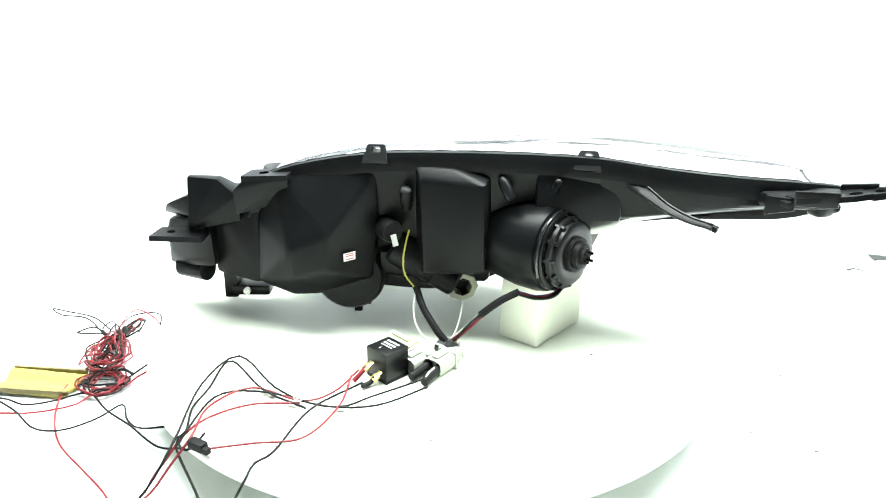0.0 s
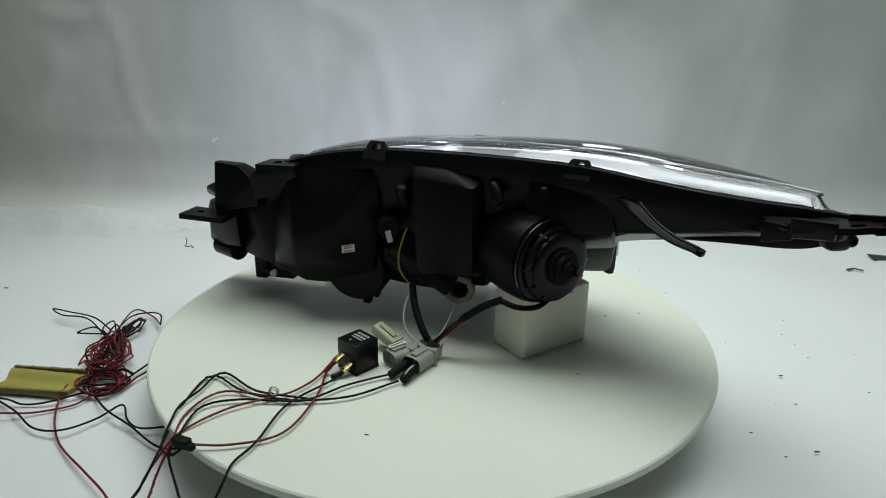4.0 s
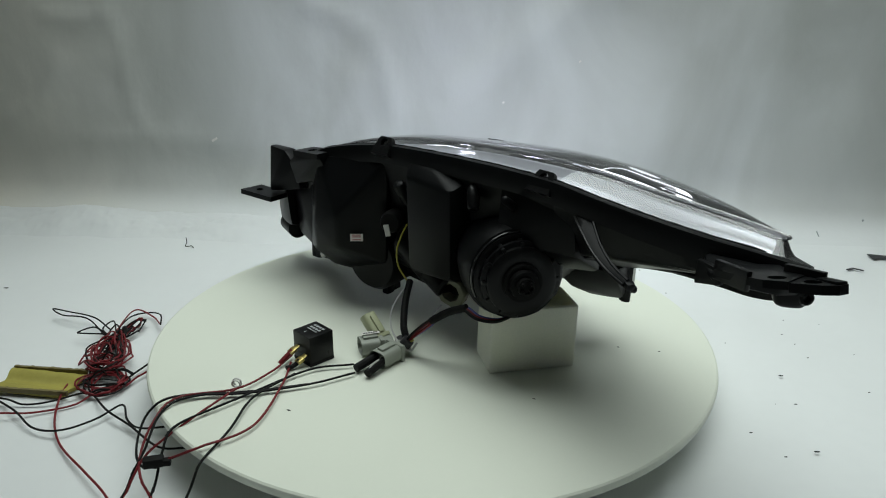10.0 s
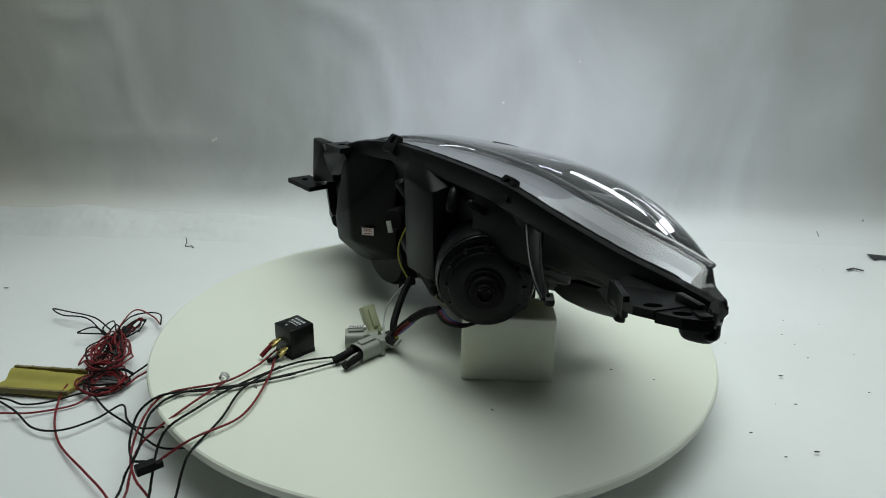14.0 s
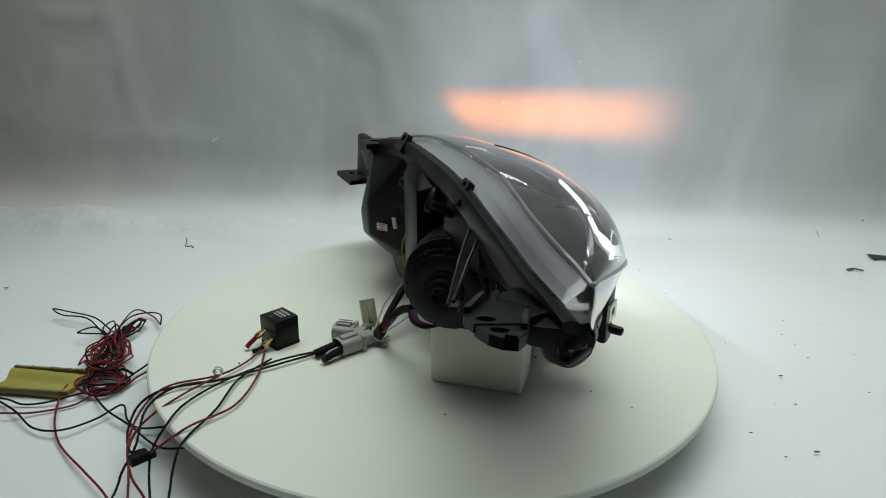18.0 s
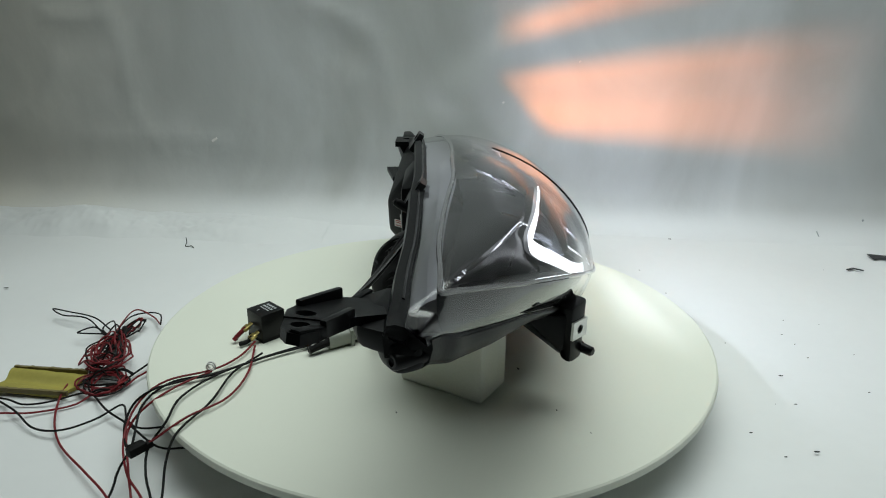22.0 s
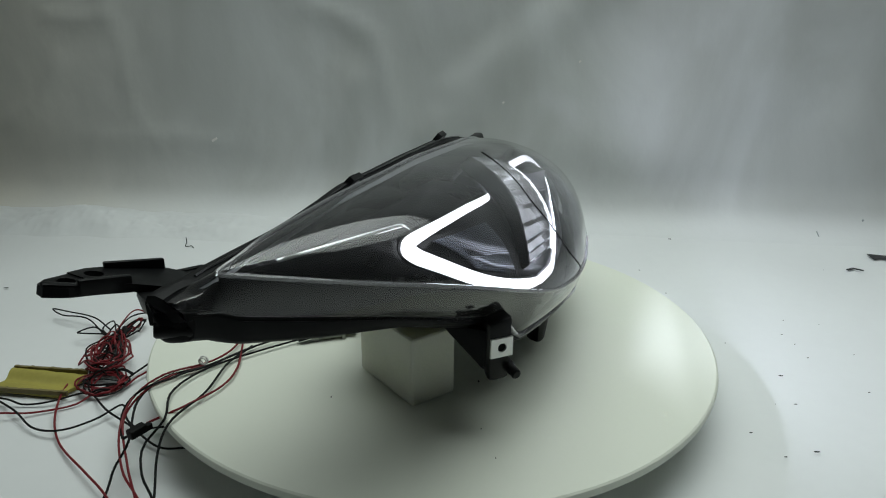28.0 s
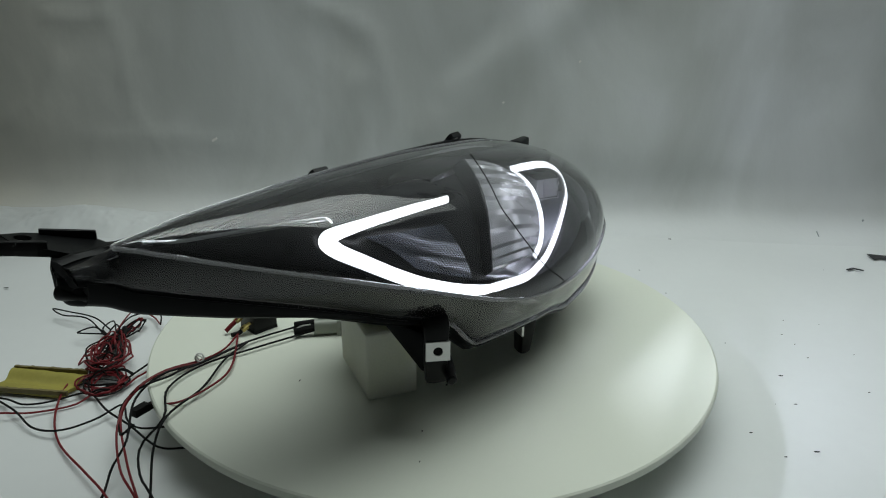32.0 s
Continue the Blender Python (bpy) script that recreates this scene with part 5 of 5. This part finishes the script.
flat_wire("red_wire", ((-0.365, -0.010), (-0.378, -0.030), (-0.391, -0.051), (-0.372, -0.114), (-0.349, -0.155), (-0.305, -0.200), (-0.274, -0.230), (-0.24, -0.27)), M_RED, RED, 0.0011)
flat_wire("black_wire", ((-0.359, -0.061), (-0.337, -0.050), (-0.329, -0.026), (-0.315, -0.005)), M_DARKWIRE, BLK)
flat_wire("red_wire", ((-0.357, -0.067), (-0.331, -0.059), (-0.322, -0.036), (-0.308, -0.014)), M_RED, RED)


def build_coil():
    """A hank of red and black wire, tied in the middle."""
    c = empty("wire_coil", (-0.375, 0.0, FLOOR_Z))
    rnd = random.Random(5)
    ox, oy = -0.375, 0.0

    def strand(pts, mat, label=""):
        bm = bmesh.new()
        tube(bm, spline([(x - ox, y - oy, z) for x, y, z in pts], 8), 0.00095, 6)
        part("strand", bm, mat, c, label)
    L = lambda x, y: (x, y, 0.003 + 0.012 * rnd.random())
    strand([L(-0.392, 0.062), L(-0.426, 0.093), L(-0.465, 0.108), L(-0.486, 0.112), L(-0.468, 0.099), L(-0.43, 0.085), L(-0.395, 0.055)], M_DARKWIRE)
    strand([L(-0.390, 0.055), L(-0.417, 0.045), L(-0.428, 0.055), L(-0.410, 0.062), L(-0.388, 0.05)], M_DARKWIRE)
    strand([L(-0.390, 0.050), L(-0.408, 0.075), L(-0.400, 0.088), L(-0.385, 0.06)], M_DARKWIRE)
    strand([L(-0.390, 0.055), L(-0.388, 0.105), L(-0.370, 0.119), L(-0.345, 0.098), L(-0.336, 0.074)], M_DARKWIRE)
    strand([L(-0.388, 0.050), L(-0.384, 0.112), L(-0.362, 0.113), L(-0.338, 0.078)], M_RED)
    # dense middle of the hank, along a slanting line, and the wider loops at its foot
    for k in range(20):
        red = k % 5 not in (1, 4)
        cx, cy = -0.3690 + 0.006 * rnd.uniform(-1, 1), 0.002 + 0.012 * rnd.uniform(-1, 1)
        a0, lx, ly = rnd.uniform(-0.6, 0.6), rnd.uniform(0.007, 0.023), rnd.uniform(0.022, 0.046)
        pts = []
        for j in range(9):
            a = a0 + 2 * math.pi * j / 8
            squeeze = 0.45 + 0.55 * min(1, abs(math.sin(a) - 0.8))
            pts.append((cx + squeeze * 1.15 * lx * math.cos(a) - 0.15 * ly * math.sin(a) + rnd.uniform(-.002, .002), cy + ly * math.sin(a) + rnd.uniform(-.003, .003), 0.003 + rnd.uniform(0, 0.018)))
        strand(pts[:-1] + pts[:1], M_RED if red else M_DARKWIRE)
    for k in range(5):
        cx, cy = -0.3800 + 0.014 * rnd.uniform(-1, 1), 0.060 + 0.010 * rnd.uniform(-1, 1)
        lx, ly = rnd.uniform(0.004, 0.009), rnd.uniform(0.018, 0.034)
        strand([(cx + lx * math.cos(2 * math.pi * j / 8) + 0.25 * ly * math.sin(2 * math.pi * j / 8), cy + ly * math.sin(2 * math.pi * j / 8), 0.004 + rnd.uniform(0, 0.010)) for j in range(9)], M_RED if k % 2 else M_DARKWIRE)
    for k in range(11):
        red = k % 2 == 0
        cx, cy = -0.350 + 0.006 * rnd.uniform(-1, 1), -0.050 + 0.007 * rnd.uniform(-1, 1)
        lx, ly = rnd.uniform(0.013, 0.025), rnd.uniform(0.014, 0.027)
        strand([(cx + lx * math.cos(2 * math.pi * j / 8 + 0.4) + rnd.uniform(-.002, .002), cy + ly * math.sin(2 * math.pi * j / 8 + 0.4) + rnd.uniform(-.002, .002), 0.002 + rnd.uniform(0, 0.008)) for j in range(9)], M_RED if red else M_DARKWIRE)
    bm = bmesh.new()
    tube(bm, spline([(0.006, 0.044, 0.012), (0.003, 0.056, 0.014), (-0.001, 0.064, 0.012)], 5), 0.0032, 8)
    part("sleeve", bm, M_RUBBER, c, "short black sleeve")
    return tagged(c, "tangled hank of dark red and black wire on the table sheet", "wire coil")


build_coil()


def build_card():
    c = empty("card_scrap", (-0.419, -0.050, FLOOR_Z))
    bm = bmesh.new()
    n = 40
    top, low = [], []
    for i in range(n + 1):
        u = i / n
        y = -0.020 + 0.038 * u
        z = 0.0085 + 0.0020 * math.sin(u * 3 * math.pi) - 0.004 * (1 - u)
        top.append((y, z))
        low.append((y, z - 0.0035))
    rings = []
    for k in range(13):
        s = k / 12
        x = -0.040 + 0.080 * s
        sk = 0.006 * (1 - s) * 0
        j = 0.0012 * noise.noise(Vector((s * 30, 0, 3)))
        rings.append([Vector((x + 0.010 * (0.5 - (y + 0.022) / 0.044) * (1 - 2 * s) * 0.6, y + sk, z + j - 0.003 * s)) for y, z in top + low[::-1]])
    loft(bm, rings)
    bmesh.ops.transform(bm, matrix=pose(0, 0, 0.0015, 0, 0, -6), verts=bm.verts)
    part("sheet", bm, M_CARD, c)
    for k in range(2):
        bm = bmesh.new()
        y0 = -0.0205 if k == 0 else 0.0178
        rings = []
        for i in range(26):
            s = i / 25
            x = -0.041 + 0.083 * s
            h = 0.0024 + 0.0012 * noise.noise(Vector((s * 18, k * 5, 0)))
            zc = 0.0040 if k == 0 else 0.0075
            rings.append([Vector((x, y0 - 0.0015, zc - h)), Vector((x, y0 + 0.0015, zc - h)), Vector((x, y0 + 0.0015, zc + h)), Vector((x, y0 - 0.0015, zc + h))])
        loft(bm, rings)
        bmesh.ops.transform(bm, matrix=pose(0, 0, 0.0025, 0, 0, -6), verts=bm.verts)
        part("torn_edge", bm, M_CARDEDGE, c, "torn brown edge")
    return tagged(c, "folded scrap of olive yellow corrugated card on the table sheet", "card scrap")


build_card()


def build_litter():
    rnd = random.Random(11)
    spots = [(0.389, -0.021, 0.0022), (0.378, -0.079, 0.0013), (0.327, -0.168, 0.0012), (0.469, -0.055, 0.0010), (0.403, 0.435, 0.003), (-0.60, 0.205, 0.003), (0.31, -0.13, 0.0012), (0.36, -0.16, 0.002)]
    for k in range(14):
        spots.append((rnd.uniform(0.30, 0.60), rnd.uniform(-0.20, 0.3), rnd.uniform(0.0004, 0.0010)))
    for x, y, s in spots:
        if math.hypot(x, y) < 0.31:
            continue
        bm = bmesh.new()
        a = rnd.uniform(0, 6)
        prism(bm, [(s * math.cos(a + b) * (1 + 0.5 * rnd.random()), s * 0.5 * math.sin(a + b)) for b in (0, 1.3, 2.4, 3.6, 5.0)], 0, 0.0006)
        ob = part("crumb", bm, M_TAPE)
        ob.location = (x, y, FLOOR_Z + 0.0016)
        tagged(ob, "tiny dark crumb on the white table sheet", "crumb", group="crumbs")
    # torn dark scraps at the edges of the sheet
    for x, y, pts in ((0.650, 0.304, ((-0.014, -0.002), (0.0, 0.004), (0.012, -0.006), (0.010, -0.008), (0.0, 0.0), (-0.012, -0.005))),
                      (0.708, 0.352, ((-0.002, 0.016), (0.004, 0.014), (0.05, 0.000), (0.05, -0.008), (0.006, -0.004), (-0.003, -0.008)))):
        bm = bmesh.new()
        prism(bm, pts, 0, 0.0012, pose(0, 0, 0, 2, -1, 0))
        ob = part("torn_scrap", bm, M_TAPE)
        ob.location = (x, y, FLOOR_Z + 0.0012)
        tagged(ob, "small torn black scrap at the edge of the sheet", "scrap", group="scraps")
    bm = bmesh.new()
    tube(bm, spline([(-0.006, 0.004, 0.012), (-0.005, 0.002, 0.004), (-0.006, -0.004, 0.0), (0.0, -0.008, 0.001), (0.005, -0.006, 0.001), (0.010, -0.012, 0.0)], 4), 0.0007, 6)
    ob = part("twig", bm, M_TAPE)
    ob.location = (-0.4025, 0.386, FLOOR_Z + 0.001)
    tagged(ob, "tiny dark curled twig on the white sheet", "twig")
    # small marks and nicks on the hanging sheet; the first is a crease's painted glint
    for px, pz, dy, w, h, mat in ((-0.4077, 0.0837, -0.012, 0.011, 0.004, M_STICKER), (0.117, 0.165, -0.010, 0.004, 0.003, M_STICKER), (0.2434, 0.237, -0.008, 0.004, 0.003, M_STICKER), (0.7395, -0.017, -0.034, 0.0030, 0.004, M_PRINT), (0.655, -0.036, -0.062, 0.0016, 0.012, M_PRINT)):
        bm = bmesh.new()
        box(bm, (w, 0.0006, h), pose(0, 0, 0, 0, -30, 0))
        ob = part("tape_bit", bm, mat)
        ob.location = (px, wall_y(px) + dy, pz)
        tagged(ob, "small bit of tape stuck to the grey backdrop", "tape", group="tape bits")


build_litter()


# ---- wires that the turning lamp drags along: their line at three times ----
DRAGGED = {
    'a': (
        (2, ((-0.088, -0.100, 0.004), (-0.105, -0.137, 0.004), (-0.132, -0.156, 0.004), (-0.182, -0.142, 0.004), (-0.208, -0.175, 0.004), (-0.209, -0.218, 0.002), (-0.220, -0.234, -0.015), (-0.230, -0.249, -0.031))),
        (11, ((-0.151, -0.075, 0.004), (-0.164, -0.106, 0.004), (-0.189, -0.138, 0.004), (-0.239, -0.158, 0.004), (-0.250, -0.184, -0.005), (-0.253, -0.210, -0.022), (-0.243, -0.231, -0.028), (-0.225, -0.251, -0.030))),
        (30, ((-0.207, -0.035, 0.004), (-0.213, -0.067, 0.004), (-0.229, -0.090, 0.004), (-0.261, -0.113, 0.004), (-0.284, -0.134, -0.008), (-0.286, -0.166, -0.023), (-0.266, -0.212, -0.032), (-0.241, -0.244, -0.035))),
    ),
    'b': (
        (2, ((-0.092, -0.111, 0.004), (-0.096, -0.161, 0.004), (-0.117, -0.212, 0.004), (-0.156, -0.225, 0.004), (-0.188, -0.225, 0.004))),
        (11, ((-0.148, -0.089, 0.004), (-0.148, -0.132, 0.004), (-0.158, -0.197, 0.004), (-0.192, -0.229, 0.004), (-0.220, -0.231, -0.014))),
        (30, ((-0.205, -0.042, 0.004), (-0.196, -0.101, 0.004), (-0.203, -0.135, 0.004), (-0.226, -0.167, 0.004), (-0.247, -0.183, -0.003))),
    ),
    'c': (
        (2, ((-0.021, -0.131, 0.004), (-0.065, -0.160, 0.004), (-0.116, -0.163, 0.004), (-0.161, -0.142, 0.004), (-0.205, -0.098, 0.004), (-0.221, -0.153, 0.004), (-0.224, -0.220, -0.008), (-0.241, -0.244, -0.035))),
        (11, ((-0.086, -0.108, 0.004), (-0.122, -0.127, 0.004), (-0.176, -0.145, 0.004), (-0.225, -0.155, 0.004), (-0.244, -0.180, 0.001), (-0.248, -0.208, -0.017), (-0.254, -0.222, -0.029), (-0.258, -0.237, -0.041))),
        (30, ((-0.147, -0.017, 0.004), (-0.193, -0.054, 0.004), (-0.228, -0.096, 0.004), (-0.259, -0.118, 0.004), (-0.276, -0.145, -0.007), (-0.269, -0.187, -0.021), (-0.276, -0.206, -0.036), (-0.276, -0.230, -0.047))),
    ),
    'd': (
        (2, ((-0.023, -0.115, 0.004), (-0.067, -0.141, 0.004), (-0.105, -0.165, 0.004), (-0.164, -0.152, 0.004), (-0.202, -0.162, 0.004), (-0.210, -0.213, 0.004), (-0.215, -0.224, -0.005), (-0.190, -0.264, -0.019))),
        (11, ((-0.088, -0.091, 0.004), (-0.127, -0.100, 0.004), (-0.172, -0.142, 0.004), (-0.202, -0.180, 0.004), (-0.224, -0.203, 0.002), (-0.227, -0.218, -0.009), (-0.227, -0.234, -0.020), (-0.229, -0.250, -0.031))),
        (30, ((-0.128, -0.025, 0.004), (-0.185, -0.066, 0.004), (-0.226, -0.101, 0.004), (-0.244, -0.143, 0.004), (-0.233, -0.189, 0.004), (-0.250, -0.202, -0.016), (-0.242, -0.228, -0.025), (-0.224, -0.252, -0.029))),
    ),
    'e': (
        (2, ((-0.082, -0.126, 0.004), (-0.120, -0.170, 0.004), (-0.137, -0.228, 0.004), (-0.149, -0.250, 0.004), (-0.153, -0.265, -0.001), (-0.158, -0.274, -0.010))),
        (11, ((-0.141, -0.111, 0.004), (-0.169, -0.152, 0.004), (-0.176, -0.201, 0.004), (-0.189, -0.240, -0.001), (-0.193, -0.252, -0.011), (-0.196, -0.262, -0.020))),
        (30, ((-0.193, -0.054, 0.004), (-0.207, -0.090, 0.004), (-0.213, -0.143, 0.004), (-0.229, -0.189, 0.004), (-0.233, -0.215, -0.011), (-0.225, -0.251, -0.030))),
    ),
    'f': (
        (2, ((-0.134, -0.159, 0.004), (-0.175, -0.171, 0.004), (-0.208, -0.205, 0.004), (-0.227, -0.227, -0.015), (-0.234, -0.235, -0.025), (-0.241, -0.244, -0.035))),
        (11, ((-0.189, -0.138, 0.004), (-0.210, -0.184, 0.004), (-0.238, -0.209, -0.011), (-0.248, -0.216, -0.022), (-0.252, -0.227, -0.031), (-0.257, -0.237, -0.041))),
        (30, ((-0.230, -0.096, 0.004), (-0.255, -0.113, 0.004), (-0.274, -0.135, -0.001), (-0.287, -0.154, -0.020), (-0.261, -0.210, -0.027), (-0.241, -0.244, -0.035))),
    ),
    'g': (
        (2, ((-0.197, -0.220, 0.004), (-0.207, -0.227, -0.003), (-0.219, -0.218, -0.004), (-0.217, -0.201, 0.004), (-0.220, -0.171, 0.004), (-0.213, -0.143, 0.004), (-0.203, -0.100, 0.004), (-0.161, -0.143, 0.004), (-0.116, -0.164, 0.004))),
        (11, ((-0.234, -0.227, -0.020), (-0.250, -0.217, -0.024), (-0.260, -0.197, -0.020), (-0.261, -0.172, -0.007), (-0.248, -0.162, 0.004), (-0.231, -0.153, 0.004), (-0.204, -0.152, 0.004), (-0.176, -0.146, 0.004), (-0.122, -0.128, 0.004))),
        (30, ((-0.267, -0.177, -0.015), (-0.279, -0.176, -0.023), (-0.291, -0.146, -0.019), (-0.284, -0.134, -0.008), (-0.266, -0.134, 0.004), (-0.252, -0.121, 0.004), (-0.242, -0.108, 0.004), (-0.228, -0.097, 0.004), (-0.193, -0.055, 0.004))),
    ),
}
DRAG_MATS = {'a': (M_RED, "red"), 'b': (M_RED, "red"), 'c': (M_DARKWIRE, "black"), 'd': (M_DARKWIRE, "black"), 'e': (M_DARKWIRE, "black"), 'f': (M_RED, "red"), 'g': (M_DARKWIRE, "black")}
DRAG_TIMES = (0, 2, 5, 8, 11, 15, 20, 25, 30, 32)
PIECES = 44


PLUG = ((0, -0.190, -0.231, 0.0065), (2, -0.1971, -0.2224, 0.0065), (5, -0.210, -0.226, 0.003), (9, -0.2247, -0.2300, -0.005), (12, -0.2278, -0.2397, -0.010), (17, -0.2394, -0.2286, -0.010),
        (21, -0.2470, -0.2155, -0.010), (25, -0.2525, -0.2047, -0.010), (32, -0.2680, -0.1540, -0.010))


def plug_at(t):
    """Where the inline plug hangs at a time."""
    return Vector([float(np.interp(t, [r[0] for r in PLUG], [r[k] for r in PLUG])) for k in (1, 2, 3)])


def plug_aim(t):
    """Which way the plug points, in degrees."""
    return float(np.interp(t, (0, 2, 5, 9, 12, 17, 21, 25, 32), (150, 148, 165, 185, 212, 222, 232, 236, 240)))


def dragged_line(key, t):
    """The wire's line at a time, cut in equal pieces."""
    rows = DRAGGED[key]
    k = 0 if t < rows[1][0] else 1
    (t0, a), (t1, b) = rows[k], rows[k + 1]
    f = (t - t0) / (t1 - t0)
    if k == 1:
        f = f * (1.35 - 0.35 * f) if f < 1 else 1 + (f - 1) * 0.6
    pts = [Vector(p).lerp(Vector(q), f) for p, q in zip(a, b)]
    if key not in 'bg':
        last = pts[-1] + (pts[-1] - pts[-2]).normalized() * 0.06
        last.z = max(-0.047, last.z - 0.02)
        pts.append(last)
    if key == 'b':
        a = radians(plug_aim(t) + 180)
        pts[-1] = plug_at(t) + Vector((0.010 * math.cos(a), 0.010 * math.sin(a), 0.0005))
    line = spline(pts, 12)
    d = [0.0]
    for p, q in zip(line[:-1], line[1:]):
        d.append(d[-1] + (q - p).length)
    out, j = [], 0
    for i in range(PIECES + 1):
        s = d[-1] * i / PIECES
        while j < len(d) - 2 and d[j + 1] < s:
            j += 1
        out.append(line[j].lerp(line[j + 1], (s - d[j]) / max(1e-9, d[j + 1] - d[j])))
    return out


def build_dragged():
    made = {}
    for n, key in enumerate(DRAGGED):
        mat, word = DRAG_MATS[key]
        lines = {t: dragged_line(key, t) for t in DRAG_TIMES}
        top = empty(word + "_cable")
        tagged(top, "thin " + word + " insulated wire trailing over the turntable's edge", "wire", group="trailing wires")
        segs = []
        for i in range(PIECES):
            size = max((L[i + 1] - L[i]).length for L in lines.values()) + 0.0008
            bm = bmesh.new()
            tube(bm, [Vector((0, 0, -0.5 * size - 0.0006)), Vector((0, 0, -0.5 * size)), Vector((0, 0, 0.5 * size)), Vector((0, 0, 0.5 * size + 0.0006))], 0.00108, 7)
            segs.append(part("wire_piece", bm, mat, top))
        made[key] = (lines, segs)
    return made


dragged = build_dragged()


def build_plug():
    bm = bmesh.new()
    box(bm, (0.0160, 0.0080, 0.0080), Matrix.Translation((0.001, 0, 0)), 0.0012)
    box(bm, (0.006, 0.0056, 0.0056), Matrix.Translation((-0.0095, 0.001, -0.001)), 0.0010)
    p = part("inline_plug", bm, M_RUBBER)
    return tagged(p, "short black rubber inline plug on the trailing wires", "plug")


plug = build_plug()


def build_clear_tie():
    bm = bmesh.new()
    tube(bm, spline([(0.004 * math.cos(a), 0.0006 * a, 0.004 + 0.004 * math.sin(a)) for a in [k * 0.7 for k in range(16)]], 3), 0.0009, 6)
    p = part("wire_tie", bm, M_CLEARTIE)
    return tagged(p, "clear plastic tie round two red wires", "wire tie")


tie = build_clear_tie()


# ---- what moves ----
TURN = ((0, 0.0), (4, 14.87), (8, 29.57), (12, 44.11), (16, 58.48), (20, 72.61), (24, 87.03), (28, 101.53), (32, 116.12))
# the added shade's open angle by time, which makes the signal blink
BLINK = ((0, 0), (1.7, 0), (2.0, 44), (2.3, 89), (2.6, 89), (3.0, 42), (3.2, 0), (4.0, 0), (4.3, 89), (4.8, 89), (5.2, 0), (6.1, 0), (6.4, 89), (7.05, 89), (7.4, 0), (8.2, 0), (8.5, 89), (9.1, 89), (9.4, 0),
         (10.45, 0), (10.75, 89), (11.2, 89), (11.6, 0), (12.6, 0), (12.85, 89), (13.4, 89), (13.8, 0), (14.9, 0), (15.2, 89), (15.8, 89), (16.2, 0), (16.7, 0), (17.0, 44), (17.4, 89), (17.8, 80), (18.0, 62), (18.3, 0),
         (18.95, 0), (19.1, 25), (19.4, 89), (20.1, 89), (20.4, 0), (21.2, 0), (21.6, 89), (22.1, 89), (22.5, 0), (23.4, 0), (23.7, 89), (24.4, 89), (24.7, 0), (25.6, 0), (25.9, 89), (26.5, 89), (26.9, 0),
         (27.6, 0), (28.0, 46), (28.3, 89), (28.6, 89), (28.9, 0), (29.8, 0), (30.0, 10), (30.3, 89), (30.6, 89), (30.95, 15), (31.2, 0), (32, 0))


def motions():
    for ob, base in ((turntable, pose(0, 0, FLOOR_Z)), (headlamp, Matrix()), (foam, Matrix())):
        walk(ob, [(t, pose(0, 0, 0, 0, 0, -a) @ base) for t, a in TURN])
    flap = next(o for o in headlamp.children if o.name.startswith("signal_shade"))
    walk(flap, [(t, HOOD @ Matrix.Translation((-0.0017, 0.0045, 0.0092)) @ pose(0, 0, 0, a, 0, 0) @ Matrix.Translation((0, 0, -0.0092))) for t, a in BLINK])
    # relay, pulled over the disc by its wires
    walk(relay, [(t, pose(x, y, 0, 0, 0, rz)) for t, x, y, rz in RELAY])
    walk(conn_pair, [(t, pose(x, y, 0.0005, 0, 0, rz)) for t, x, y, rz in PAIR])
    walk(conn_grey, [(t, pose(x, y, 0.0005, 0, 0, rz)) for t, x, y, rz in GREY])
    walk(conn_tall, [(t, pose(x, y, z, 0, ry, rz)) for t, x, y, z, ry, rz in TALL])
    for lines, segs in dragged.values():
        for i, s in enumerate(segs):
            walk(s, [(t, toward((L[i] + L[i + 1]) / 2, L[i + 1] - L[i])) for t, L in lines.items()])
    walk(plug, [(t, Matrix.Translation(plug_at(t)) @ pose(0, 0, 0, 0, 0, plug_aim(t))) for t in (0, 2, 5, 9, 12, 17, 21, 25, 32)])
    walk(tie, [(t, Matrix.Translation(L[0])) for t, L in dragged['f'][0].items()])


RELAY = ((0, -0.0450, -0.1065, -45), (1, -0.0525, -0.0998, -45), (2, -0.0600, -0.0956, -45), (3.5, -0.0712, -0.0915, -45), (6, -0.0924, -0.0885, -45), (11, -0.1280, -0.0700, -45), (14.5, -0.1460, -0.0575, -45), (17, -0.1578, -0.0453, -45), (21, -0.1772, -0.0285, -45), (25, -0.186, -0.017, -45), (32, -0.194, -0.005, -45))
PAIR = ((0, -0.002, -0.1085, 52), (3, -0.0171, -0.1051, 54), (10, -0.056, -0.0934, 50), (14, -0.078, -0.080, 45), (18, -0.0984, -0.0683, 39), (21, -0.110, -0.056, 33), (25, -0.120, -0.040, 24), (32, -0.130, -0.018, 8))
GREY = ((0, -0.027, -0.106, 50), (3, -0.0396, -0.0966, 43), (10, -0.0762, -0.0655, 19.8), (14, -0.093, -0.048, 4), (18, -0.1064, -0.0304, -13.7), (21, -0.114, -0.018, -24), (32, -0.125, 0.02, -60))
TALL = ((0, -0.048, -0.057, 0.010, 12, -30), (3, -0.0590, -0.0480, 0.0145, 20, -36), (10, -0.0740, -0.0350, 0.0265, 42, -44), (14, -0.0760, -0.020, 0.031, 56, -54), (18, -0.0765, -0.005, 0.034, 66, -64), (21, -0.080, 0.006, 0.034, 68, -74), (32, -0.09, 0.04, 0.034, 68, -110))
motions()
